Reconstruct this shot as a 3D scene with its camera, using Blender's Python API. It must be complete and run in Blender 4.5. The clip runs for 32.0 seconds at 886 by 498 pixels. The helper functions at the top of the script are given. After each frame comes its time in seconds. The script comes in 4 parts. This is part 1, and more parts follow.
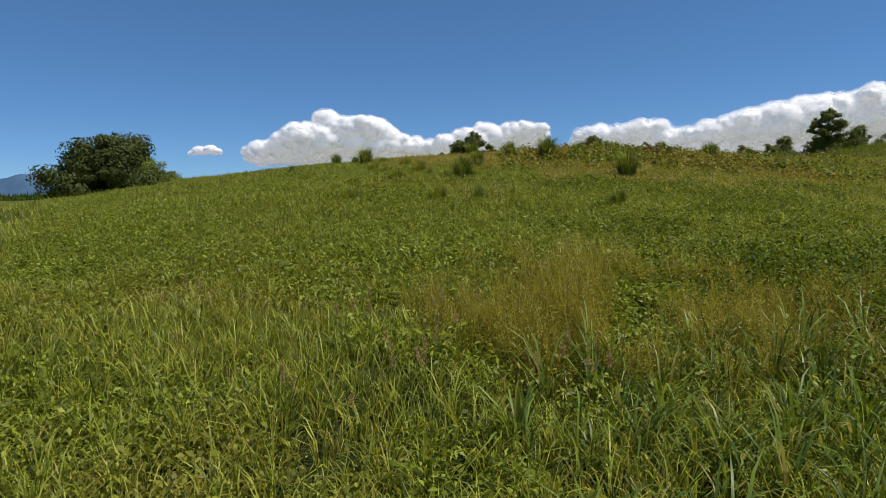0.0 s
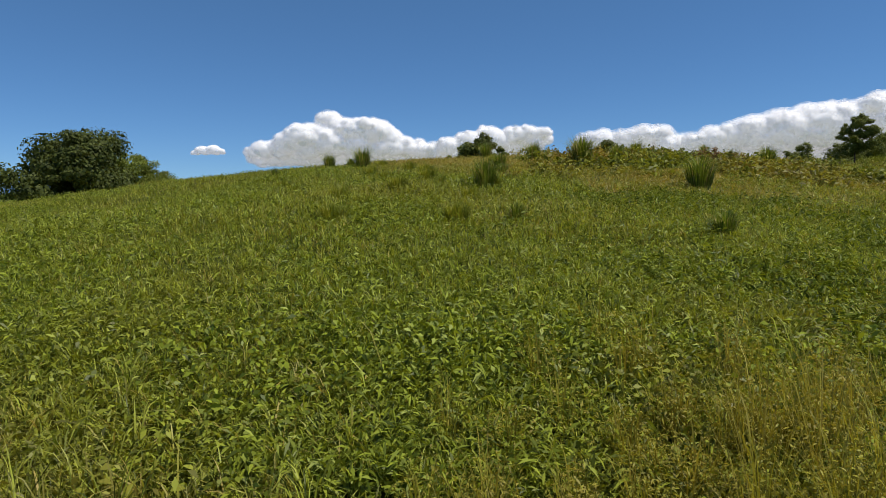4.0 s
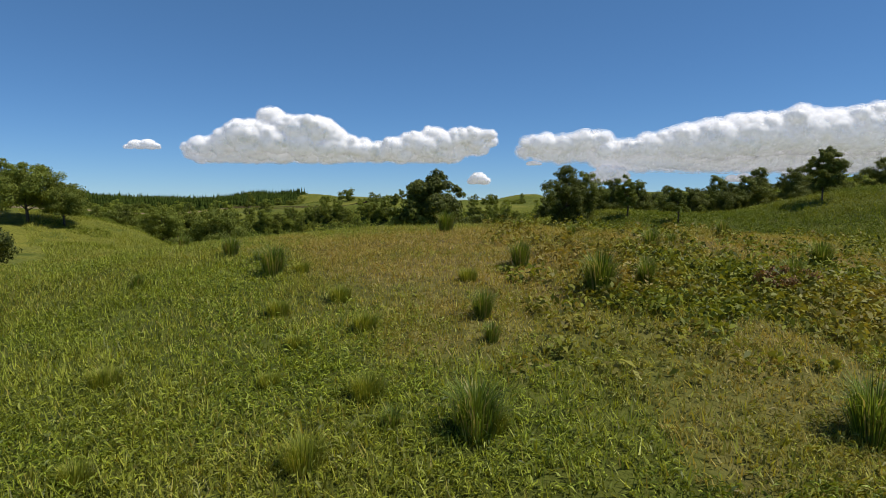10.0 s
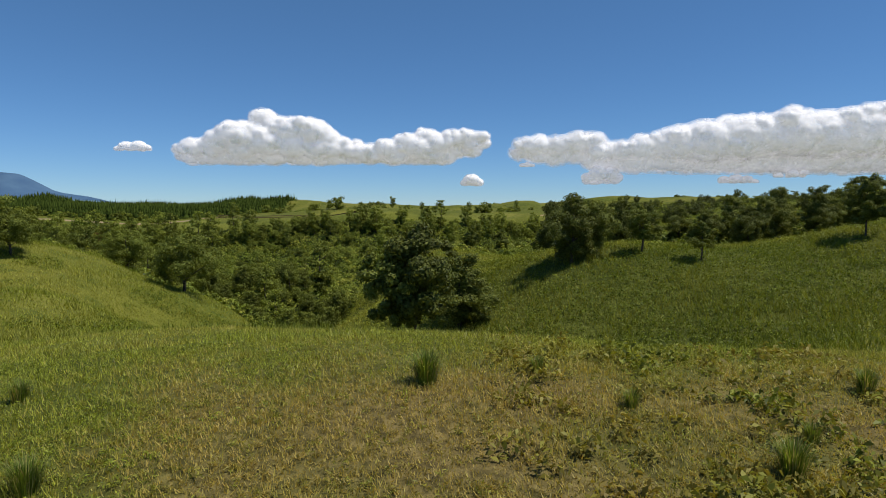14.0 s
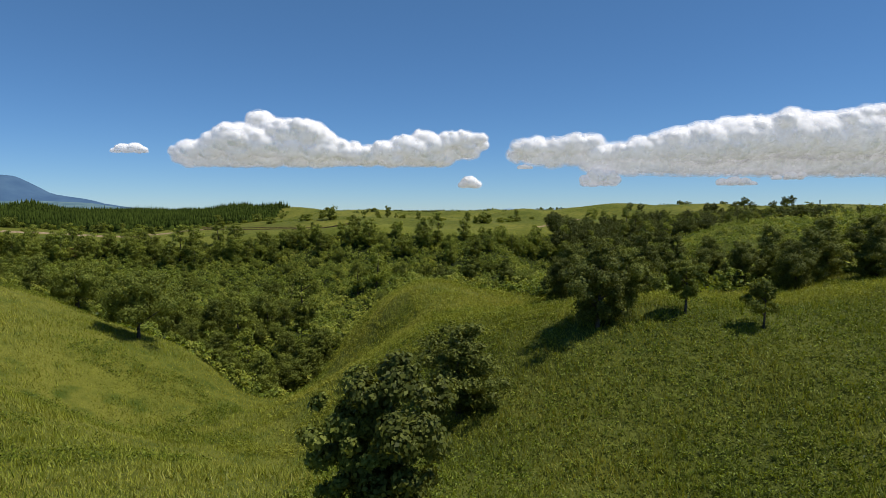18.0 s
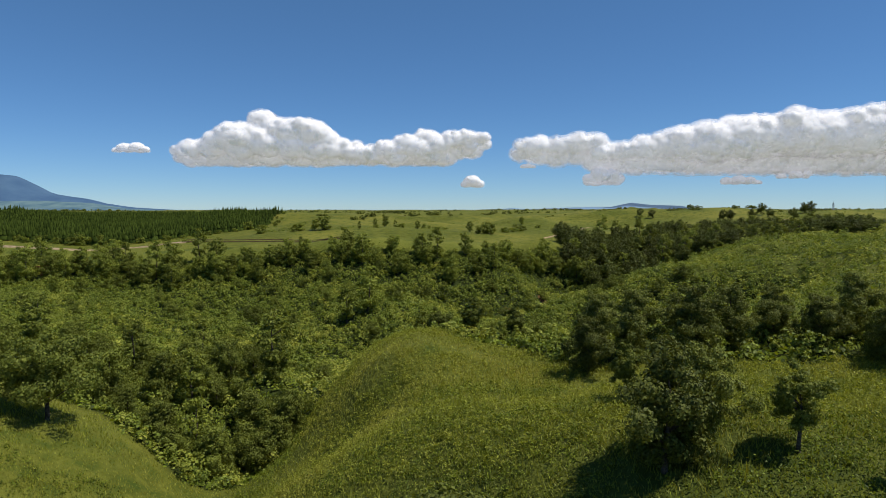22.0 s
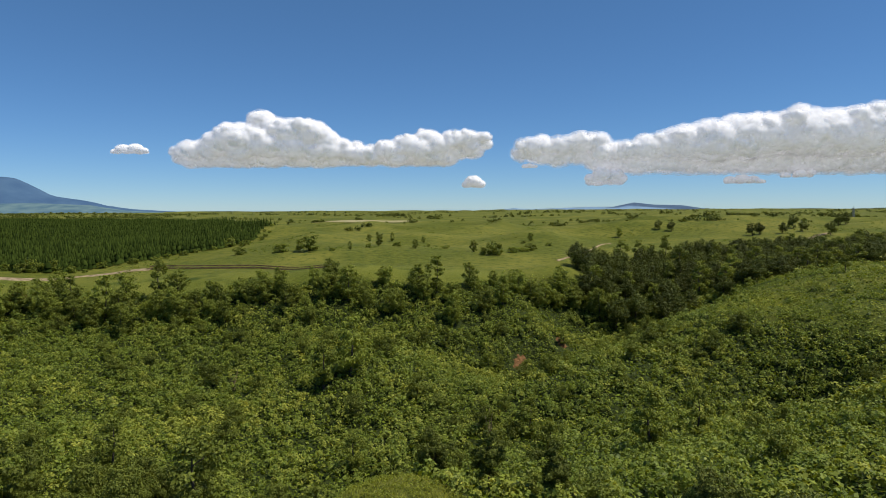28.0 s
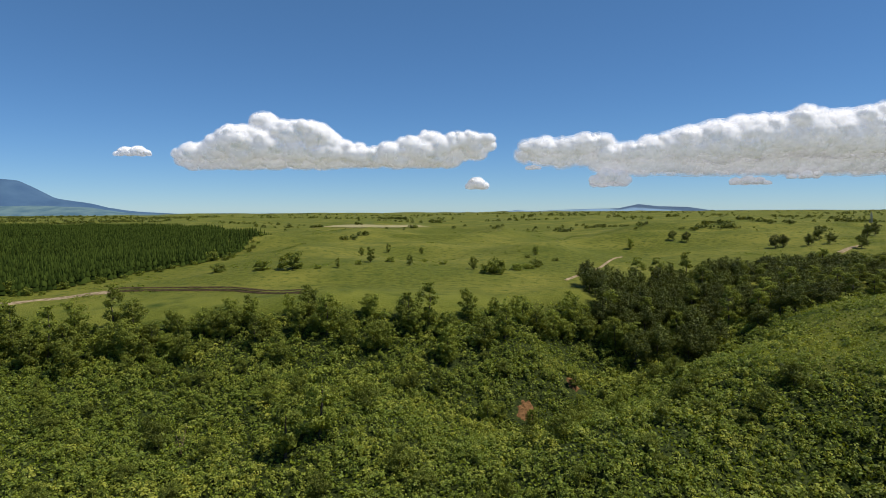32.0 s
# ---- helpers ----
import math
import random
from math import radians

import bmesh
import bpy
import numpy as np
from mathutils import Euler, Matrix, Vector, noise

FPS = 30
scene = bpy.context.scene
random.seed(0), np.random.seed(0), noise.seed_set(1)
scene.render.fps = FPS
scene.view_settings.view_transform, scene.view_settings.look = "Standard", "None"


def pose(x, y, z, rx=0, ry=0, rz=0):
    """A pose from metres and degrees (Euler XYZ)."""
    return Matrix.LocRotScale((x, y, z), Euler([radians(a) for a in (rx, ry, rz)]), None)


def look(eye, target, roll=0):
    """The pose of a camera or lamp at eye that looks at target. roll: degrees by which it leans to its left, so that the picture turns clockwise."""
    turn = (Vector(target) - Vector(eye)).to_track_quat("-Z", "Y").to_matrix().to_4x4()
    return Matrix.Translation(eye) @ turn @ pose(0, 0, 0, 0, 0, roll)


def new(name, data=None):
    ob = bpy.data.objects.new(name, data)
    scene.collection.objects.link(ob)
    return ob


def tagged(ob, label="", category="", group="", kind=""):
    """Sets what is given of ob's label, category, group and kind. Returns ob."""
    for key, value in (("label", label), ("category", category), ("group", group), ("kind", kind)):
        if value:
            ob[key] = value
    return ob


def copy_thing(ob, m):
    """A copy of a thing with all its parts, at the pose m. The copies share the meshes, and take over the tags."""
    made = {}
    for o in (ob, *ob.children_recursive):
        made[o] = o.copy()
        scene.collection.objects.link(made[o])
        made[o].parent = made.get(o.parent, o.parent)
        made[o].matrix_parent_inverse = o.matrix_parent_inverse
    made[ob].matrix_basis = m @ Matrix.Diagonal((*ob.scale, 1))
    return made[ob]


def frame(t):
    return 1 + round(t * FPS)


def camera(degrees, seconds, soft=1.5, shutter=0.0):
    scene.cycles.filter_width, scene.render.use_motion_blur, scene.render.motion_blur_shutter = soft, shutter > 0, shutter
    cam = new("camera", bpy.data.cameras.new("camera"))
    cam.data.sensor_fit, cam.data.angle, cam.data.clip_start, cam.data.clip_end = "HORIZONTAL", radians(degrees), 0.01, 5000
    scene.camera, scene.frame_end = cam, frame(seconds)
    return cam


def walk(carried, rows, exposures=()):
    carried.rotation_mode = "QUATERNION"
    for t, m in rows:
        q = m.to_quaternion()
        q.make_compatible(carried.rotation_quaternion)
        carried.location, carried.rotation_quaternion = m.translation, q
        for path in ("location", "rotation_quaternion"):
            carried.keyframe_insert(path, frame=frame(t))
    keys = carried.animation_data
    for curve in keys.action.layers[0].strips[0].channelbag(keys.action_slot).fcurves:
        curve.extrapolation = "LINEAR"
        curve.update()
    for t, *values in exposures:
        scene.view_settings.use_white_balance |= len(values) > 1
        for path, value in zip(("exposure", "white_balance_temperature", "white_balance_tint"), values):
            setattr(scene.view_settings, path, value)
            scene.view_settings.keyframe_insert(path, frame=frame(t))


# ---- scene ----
cam = camera(71.9, 32.0, 0.7)

PATH = [
    (0, (1.699, 19.362, 6.28), (1.451, 21.341, 6.134), -1.43),
    (1, (1.46, 20.21, 6.268), (1.216, 22.19, 6.127), -1.08),
    (2, (1.225, 21.542, 6.281), (0.979, 23.523, 6.145), -0.76),
    (2.5, (1.1, 22.256, 6.299), (0.852, 24.236, 6.167), -0.66),
    (4.5, (0.503, 25.216, 6.918), (0.248, 27.195, 6.781), -0.71),
    (5, (0.352, 25.84, 7.164), (0.094, 27.819, 7.028), -0.71),
    (6, (0.06, 27.086, 7.744), (-0.197, 29.065, 7.612), -0.64),
    (6.5, (-0.08, 27.743, 8.068), (-0.332, 29.722, 7.935), -0.53),
    (7, (-0.212, 28.408, 8.426), (-0.443, 30.389, 8.289), -0.39),
    (7.5, (-0.329, 29.073, 8.831), (-0.522, 31.059, 8.692), -0.23),
    (8, (-0.424, 29.744, 9.277), (-0.576, 31.733, 9.14), -0.07),
    (8.5, (-0.492, 30.449, 9.717), (-0.611, 32.441, 9.584), 0.06),
    (9, (-0.532, 31.237, 10.092), (-0.627, 33.23, 9.962), 0.12),
    (10, (-0.535, 33.24, 10.618), (-0.606, 35.234, 10.481), 0.18),
    (11, (-0.48, 35.786, 11.283), (-0.535, 37.78, 11.145), 0.28),
    (12, (-0.429, 38.352, 12.315), (-0.481, 40.347, 12.18), 0.26),
    (13, (-0.426, 40.909, 13.491), (-0.477, 42.904, 13.355), 0.10),
    (14, (-0.489, 43.819, 14.532), (-0.538, 45.814, 14.399), 0.08),
    (14.5, (-0.559, 45.387, 14.998), (-0.605, 47.382, 14.867), 0.11),
    (16.5, (-0.916, 51.985, 17.108), (-0.953, 53.981, 16.988), 0.12),
    (17, (-0.845, 54.058, 17.782), (-0.882, 56.054, 17.661), 0.11),
    (18, (-0.554, 58.591, 19.236), (-0.596, 60.586, 19.108), 0.07),
    (19, (-0.193, 63.345, 20.586), (-0.24, 65.341, 20.456), 0.04),
    (20, (0.022, 68.378, 21.974), (-0.029, 70.373, 21.842), 0.07),
    (21, (0.076, 73.621, 23.348), (0.023, 75.616, 23.215), 0.10),
    (22, (0.057, 79.144, 24.593), (0.006, 81.139, 24.461), 0.01),
    (23, (0.016, 84.869, 25.854), (-0.036, 86.864, 25.723), -0.15),
    (24, (-0.062, 90.721, 27.148), (-0.115, 92.716, 27.014), -0.29),
    (25, (-0.184, 96.451, 28.574), (-0.238, 98.446, 28.44), -0.31),
    (25.5, (-0.264, 99.277, 29.32), (-0.317, 101.272, 29.187), -0.29),
    (27.5, (-0.609, 110.516, 32.398), (-0.663, 112.51, 32.262), -0.25),
    (28, (-0.545, 113.451, 32.974), (-0.6, 115.446, 32.84), -0.22),
    (29, (-0.19, 119.653, 34.043), (-0.246, 121.647, 33.911), -0.19),
    (30, (0.415, 126.065, 35.345), (0.356, 128.06, 35.214), -0.26),
    (31, (1.088, 132.351, 36.781), (1.026, 134.346, 36.65), -0.32),
    (32, (1.651, 138.64, 37.949), (1.584, 140.634, 37.819), -0.29),
]
walk(cam, [(t, look(eye, target, roll)) for t, eye, target, roll in PATH])


# ---- light ----
world = bpy.data.worlds.new("sky")
scene.world = world
world.use_nodes = True
wn = world.node_tree.nodes
sky = wn.new("ShaderNodeTexSky")
sky.sky_type, sky.sun_disc = "NISHITA", False
SUN_DIR = Vector((0.95, -0.15, 1.80)).normalized()
sky.sun_elevation = math.asin(SUN_DIR.z)
sky.sun_rotation = math.atan2(SUN_DIR.x, SUN_DIR.y)
sky.altitude, sky.air_density, sky.dust_density, sky.ozone_density = 2600, 1.0, 0.0, 4.5
wn["Background"].inputs["Strength"].default_value = 0.108
tint = wn.new("ShaderNodeHueSaturation")
tint.inputs["Saturation"].default_value = 1.08
cool = wn.new("ShaderNodeMix")
cool.data_type, cool.blend_type = "RGBA", "MULTIPLY"
cool.inputs[0].default_value, cool.inputs[7].default_value = 1.0, (0.81, 0.94, 1.04, 1)
world.node_tree.links.new(sky.outputs[0], cool.inputs[6])
world.node_tree.links.new(cool.outputs[2], tint.inputs["Color"])
haze = wn.new("ShaderNodeMix")
haze.data_type, haze.blend_type = "RGBA", "MULTIPLY"
haze.inputs[0].default_value, haze.inputs[7].default_value = 1.0, (0.68, 0.70, 0.77, 1)
air = wn.new("ShaderNodeMix")
air.data_type, air.blend_type = "RGBA", "ADD"
air.inputs[0].default_value, air.inputs[7].default_value = 1.0, (0.25, 0.54, 0.71, 1)
world.node_tree.links.new(tint.outputs[0], haze.inputs[6])
world.node_tree.links.new(haze.outputs[2], air.inputs[6])
world.node_tree.links.new(air.outputs[2], wn["Background"].inputs["Color"])
sun = new("sun", bpy.data.lights.new("sun", "SUN"))
sun.data.energy, sun.data.angle, sun.data.color = 4.8, radians(0.53), (1.0, 0.95, 0.86)
sun.matrix_world = look((0, 0, 400), Vector((0, 0, 400)) - SUN_DIR)


# ---- terrain begin ----
def lattice(ix, iy, seed):
    n = (ix.astype(np.int64) * 374761393 + iy.astype(np.int64) * 668265263 + seed * 1442695041) & 0xFFFFFFFF
    n = ((n ^ (n >> 13)) * 1274126177) & 0xFFFFFFFF
    return ((n ^ (n >> 16)) & 0xFFFF) / 65535.0


def rough(x, y, size, seed=0, octaves=1):
    """Smooth noise from -1 to 1 with features of the given size in metres."""
    total, gain, norm = 0.0, 1.0, 0.0
    for k in range(octaves):
        u, v = np.asarray(x, float) / size, np.asarray(y, float) / size
        i, j = np.floor(u), np.floor(v)
        fu, fv = u - i, v - j
        fu, fv = fu * fu * (3 - 2 * fu), fv * fv * (3 - 2 * fv)
        a, b = lattice(i, j, seed + k), lattice(i + 1, j, seed + k)
        c, d = lattice(i, j + 1, seed + k), lattice(i + 1, j + 1, seed + k)
        total = total + gain * (a + (b - a) * fu + (c - a) * fv + (a - b - c + d) * fu * fv)
        norm, gain, size = norm + gain, gain * 0.5, size * 0.5
    return 2 * total / norm - 1


def ramp(v, a, b):
    w = np.clip((np.asarray(v, float) - a) / (b - a), 0, 1)
    return w * w * (3 - 2 * w)


# rises and hollows: x, y, spread, height
NEAR_HILLS = [
    (-40, -20, 30, -2.6), (60, -20, 18, -2.0), (4, -20, 18, -1.2), (-24, 8, 18, 0.8), (12, 16, 11, 1.3),
    (-10, 50, 18, 6.0), (21, 61, 11, 4.1), (2, 68, 8, 1.3), (75, 70, 55, 10.2), (-105, 70, 55, 7.6),
    (-52, 78, 18, 3.1), (-15, 79, 11, 2.8),
]
RAVINE_HILLS = [
    (92, 200, 30, 5.8), (120, 205, 55, 10.2), (46, 218, 18, -5.8), (-18, 222, 30, -8.7), (66, 228, 8, -3.6),
    (-96, 232, 11, 1.9), (48, 232, 11, -2.4), (-70, 236, 8, -1.7), (30, 241, 11, 4.6), (84, 241, 11, 1.5),
    (-84, 244, 30, -5.0), (-150, 244, 30, 4.3), (136, 244, 30, 5.3), (-33, 250, 11, -1.5), (165, 250, 55, 5.7),
    (39, 259, 11, 1.4), (60, 260, 18, 1.9),
]
BANK_HILLS = [
    (57, 277, 11, 2.2), (-42, 277, 11, 2.4), (12, 277, 11, -5.9), (136, 288, 30, 4.6), (32, 288, 18, -9.8),
    (102, 288, 18, 5.4), (-108, 288, 18, -1.3), (-15, 295, 55, -5.1), (-150, 295, 55, -3.5), (66, 304, 11, -5.6),
    (34, 308, 8, -2.7), (39, 313, 11, -5.4), (-38, 316, 18, 6.5), (4, 316, 18, 3.5), (74, 316, 8, -2.1),
    (-80, 316, 18, 1.7), (130, 330, 18, -3.1), (-150, 330, 18, -1.3), (70, 332, 30, -10.8), (180, 332, 30, -1.0),
    (39, 340, 11, 6.1), (-123, 349, 11, 1.8), (-52, 358, 18, -1.3), (26, 376, 30, 1.0), (-150, 385, 55, -3.4),
    (120, 385, 55, -2.1), (-62, 398, 30, 3.7), (165, 475, 55, 2.0),
]
HOLLOW_HILLS = [
    (12, 97, 11, -4.0), (-22, 100, 8, 1.2), (26, 108, 8, 1.5), (-46, 108, 8, 3.3), (10, 108, 8, 1.6),
    (-15, 115, 11, -6.3), (48, 115, 11, 3.7), (74, 120, 18, 6.3), (-108, 120, 18, 5.0), (21, 124, 11, 5.1),
    (3, 124, 11, 2.8), (-38, 124, 8, -3.8), (-54, 132, 8, 2.3),
]
SPUR_HILLS = [
    (-6, 140, 8, 2.9), (-38, 148, 18, -5.1), (-80, 148, 18, 8.6), (-14, 148, 8, -3.9), (-62, 148, 8, 1.8),
    (-6, 156, 8, 4.9), (114, 156, 30, 5.9), (18, 162, 18, 5.5), (46, 162, 18, 1.6), (-30, 164, 8, -7.1),
    (-6, 172, 8, 5.7), (-60, 178, 11, -3.1), (-15, 196, 11, -5.3),
]

TIP_HILLS = [(-2, 70, 7, 0.6), (-10, 158, 4, 1.9), (-9, 170, 5, 0.5), (-15, 163, 5, 0.7), (-20, 162, 4, 0.5), (-4, 176, 4, 0.8), (66, 268, 12, 2.6), (88, 285, 14, 1.8)]
PLATEAU_HILLS = [
    (35, 472, 16, 5.0), (-62, 470, 19, 4.0), (112, 515, 21, 3.0), (60, 600, 24, 3.0), (-30, 565, 19, 3.0), (182, 560, 24, 1.5), (0, 690, 29, 3.0),
    (145, 700, 31, 2.0), (265, 640, 37, 1.5), (-100, 640, 25, 3.0), (330, 820, 48, 1.5), (60, 860, 48, 2.0), (-130, 840, 48, 2.0), (210, 900, 48, 1.5),
]

FLANK_HILLS = [
    (-11.3, 179, 5, 3.5), (-11.8, 174, 5, -1.4), (-15.5, 173, 5, 2.4), (4.7, 156, 8, -1.0), (-31, 151, 7, -2.4), (-44, 141, 8, 2.4), (-44, 153, 7, 1.9), (-0.5, 127, 8, 1.3), (45, 133, 9, 1.0), (-27, 181, 8, 2.3), (14.5, 287, 9, 3.5), (29, 300, 9, 3.1), (3.7, 296, 10, 1.0), (-25, 249, 14, 5.1), (-25, 262, 12, 3.8),
]
SLOPE_HILLS = [
    (72, 230, 14, -8.7), (38, 260, 9, 0.7), (59, 270, 9, 1.5), (47, 284, 8, 1.9), (58, 299, 8, 1.3), (-80, 289, 12, 1.1), (-95, 274, 12, 1.5), (17, 158, 8, 0.9), (12.2, 151, 7, -0.6), (51, 163, 9, 0.8), (-24, 130, 6, -1.1), (-28, 141, 6, -2.8), (-22, 178, 5, -0.8), (-21, 168, 5, 1.4), (-26, 170, 6, -2.1),
]

MEADOW_HILLS = [(-16, 43, 5, -0.75), (-11.5, 46.5, 5, -0.75), (-3, 46, 4, -0.25), (22, 54, 6, -2.4), (14, 55, 5, -0.4), (23, 62, 5, -0.6)]


def land(x, y):
    """The height of the ground."""
    x, y = np.asarray(x, float), np.asarray(y, float)
    z = -2 + 15 / (1 + np.exp(-(y - 300) / 10)) + 6 / (1 + np.exp(-(x - 180) / 60)) / (1 + np.exp(-(y - 420) / 60))
    for group in (NEAR_HILLS, HOLLOW_HILLS, SPUR_HILLS, TIP_HILLS, RAVINE_HILLS, BANK_HILLS, PLATEAU_HILLS, FLANK_HILLS, SLOPE_HILLS, MEADOW_HILLS):
        for hx, hy, spread, high in group:
            z = z + high * np.exp(-((x - hx) ** 2 + (y - hy) ** 2) / (2 * spread**2))
    far, roll = ramp(y, 430, 620), ramp(y, 400, 520)
    z = z + far * (6.0 * rough(x, y, 230, 5, 2) - 2.0) + roll * (1 - 0.7 * ramp(y, 560, 1100)) * (17 * (0.40 - np.abs(rough(x + 17, y, 120, 9))) + 2.2 * rough(x, y, 42, 19))
    wild = ramp(y, 175, 195) * (1 - ramp(y, 300, 315))
    return z + wild * 0.9 * rough(x, y, 9, 3, 2) + (1 - far) * 0.12 * rough(x, y, 2.2, 7, 2)


# ---- terrain end ----


# ---- materials ----
def shader(name):
    m = bpy.data.materials.new(name)
    m.use_nodes = True
    nodes, links = m.node_tree.nodes, m.node_tree.links
    return m, nodes, links, nodes["Principled BSDF"]


def blend(nodes, links, fac, a, b, mode="MIX"):
    """A colour mix whose inputs are sockets or values."""
    n = nodes.new("ShaderNodeMix")
    n.data_type, n.blend_type = "RGBA", mode
    for socket, value in ((n.inputs[0], fac), (n.inputs[6], a), (n.inputs[7], b)):
        if isinstance(value, (int, float)):
            socket.default_value = value
        elif isinstance(value, tuple):
            socket.default_value = (*value, 1)
        else:
            links.new(value, socket)
    return n.outputs[2]


def speckle(nodes, links, scale, detail=4.0, low=0.35, high=0.65):
    co = nodes.new("ShaderNodeTexCoord")
    n = nodes.new("ShaderNodeTexNoise")
    n.inputs["Scale"].default_value, n.inputs["Detail"].default_value = scale, detail
    links.new(co.outputs["Object"], n.inputs["Vector"])
    r = nodes.new("ShaderNodeMapRange")
    r.inputs[1].default_value, r.inputs[2].default_value = low, high
    links.new(n.outputs[0], r.inputs[0])
    return r.outputs[0]


def field(nodes, name):
    n = nodes.new("ShaderNodeAttribute")
    n.attribute_name = name
    return n.outputs["Fac"]


def foliage(name, dark, light, warm=None, through_light=0.35, rough_value=0.55, by_object=False, gloss=0.25):
    """Leaves and blades: each island between dark and light, warm where the attribute 'tone' says so; they let light through."""
    m, nodes, links, bsdf = shader(name)
    rnd = nodes.new("ShaderNodeNewGeometry").outputs["Random Per Island"]
    col = blend(nodes, links, rnd, dark, light)
    if warm:
        col = blend(nodes, links, field(nodes, "tone"), col, warm)
    if by_object:
        info = nodes.new("ShaderNodeObjectInfo")
        hue = nodes.new("ShaderNodeHueSaturation")
        span = nodes.new("ShaderNodeMapRange")
        span.inputs[3].default_value, span.inputs[4].default_value = 0.72, 1.25
        links.new(info.outputs["Random"], span.inputs[0])
        links.new(span.outputs[0], hue.inputs["Value"])
        links.new(col, hue.inputs["Color"])
        col = hue.outputs[0]
    links.new(col, bsdf.inputs["Base Color"])
    bsdf.inputs["Roughness"].default_value = rough_value
    bsdf.inputs["Specular IOR Level"].default_value = gloss
    thin = nodes.new("ShaderNodeBsdfTranslucent")
    links.new(blend(nodes, links, 1.0, col, (2.0, 1.75, 0.9), "MULTIPLY"), thin.inputs["Color"])
    mix = nodes.new("ShaderNodeMixShader")
    mix.inputs[0].default_value = through_light
    links.new(bsdf.outputs[0], mix.inputs[1])
    links.new(thin.outputs[0], mix.inputs[2])
    links.new(mix.outputs[0], nodes["Material Output"].inputs["Surface"])
    return m


def plain(name, a, b, scale=8.0, rough_value=0.8, bump=0.0, metal=0.0):
    m, nodes, links, bsdf = shader(name)
    s = speckle(nodes, links, scale)
    links.new(blend(nodes, links, s, a, b), bsdf.inputs["Base Color"])
    bsdf.inputs["Roughness"].default_value, bsdf.inputs["Metallic"].default_value = rough_value, metal
    bsdf.inputs["Specular IOR Level"].default_value = 0.05 if rough_value > 0.85 else 0.4
    if bump:
        bp = nodes.new("ShaderNodeBump")
        bp.inputs["Strength"].default_value, bp.inputs["Distance"].default_value = bump, 0.05
        links.new(s, bp.inputs["Height"])
        links.new(bp.outputs[0], bsdf.inputs["Normal"])
    return m


def ground_material():
    m, nodes, links, bsdf = shader("meadow_ground")
    green = blend(nodes, links, speckle(nodes, links, 0.9), (0.066, 0.082, 0.010), (0.110, 0.126, 0.016))
    green = blend(nodes, links, speckle(nodes, links, 0.035, 6), green, (0.150, 0.155, 0.024))
    green = blend(nodes, links, speckle(nodes, links, 0.09, 5, 0.52, 0.70), green, (0.045, 0.066, 0.009))
    meadow = blend(nodes, links, speckle(nodes, links, 0.5, 6), (0.076, 0.088, 0.011), (0.124, 0.131, 0.018))
    meadow = blend(nodes, links, speckle(nodes, links, 0.022, 5, 0.42, 0.62), meadow, (0.165, 0.160, 0.027))
    meadow = blend(nodes, links, speckle(nodes, links, 0.045, 6, 0.50, 0.80), meadow, (0.070, 0.090, 0.011))
    meadow = blend(nodes, links, speckle(nodes, links, 0.35, 8, 0.50, 0.72), meadow, (0.050, 0.072, 0.009))
    green = blend(nodes, links, field(nodes, "pasture"), green, meadow)
    litter = blend(nodes, links, speckle(nodes, links, 3.0), (0.075, 0.058, 0.020), (0.185, 0.140, 0.050))
    # darker ground tone standing in for shade between grass and shrubs
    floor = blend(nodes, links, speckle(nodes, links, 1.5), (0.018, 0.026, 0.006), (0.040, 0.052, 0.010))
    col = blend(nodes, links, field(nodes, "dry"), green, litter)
    col = blend(nodes, links, field(nodes, "plant_shade"), col, floor)
    links.new(col, bsdf.inputs["Base Color"])
    bsdf.inputs["Roughness"].default_value = 0.9
    bsdf.inputs["Specular IOR Level"].default_value = 0.1
    bp = nodes.new("ShaderNodeBump")
    bp.inputs["Strength"].default_value, bp.inputs["Distance"].default_value = 0.9, 0.35
    links.new(speckle(nodes, links, 1.6, 8, 0.2, 0.8), bp.inputs["Height"])
    links.new(bp.outputs[0], bsdf.inputs["Normal"])
    return m


M_GROUND = ground_material()
M_GRASS = foliage("grass_blades", (0.040, 0.060, 0.005), (0.395, 0.435, 0.048), (0.38, 0.29, 0.072), 0.29, 0.5, False, 0.3)
M_SWORD = foliage("sword_grass_blades", (0.040, 0.070, 0.008), (0.190, 0.260, 0.035), (0.36, 0.30, 0.12), 0.25, 0.45, False, 0.28)
M_TUFT = foliage("coarse_grass", (0.052, 0.077, 0.008), (0.186, 0.222, 0.020), (0.30, 0.28, 0.05), 0.28, 0.55, False, 0.2)
M_PASTURE = foliage("pasture_grass", (0.105, 0.126, 0.013), (0.280, 0.305, 0.036), (0.36, 0.33, 0.07), 0.28, 0.55, False, 0.2)
M_WEED = foliage("weed_leaves", (0.046, 0.070, 0.006), (0.300, 0.350, 0.030), (0.27, 0.185, 0.038), 0.26, 0.5, False, 0.25)
M_FERN = foliage("bracken_fronds", (0.040, 0.056, 0.006), (0.235, 0.255, 0.026), (0.29, 0.185, 0.045), 0.26, 0.55, False, 0.2)
M_SLOPE = foliage("slope_weed_leaves", (0.034, 0.056, 0.005), (0.188, 0.234, 0.018), (0.26, 0.24, 0.035), 0.26, 0.55, False, 0.2)
M_HERB = foliage("yellow_herb", (0.120, 0.116, 0.012), (0.360, 0.340, 0.038), (0.33, 0.24, 0.055), 0.30)
M_CLUMP = foliage("tussock_blades", (0.050, 0.080, 0.010), (0.200, 0.262, 0.036), (0.38, 0.32, 0.13), 0.28, 0.5, False, 0.25)
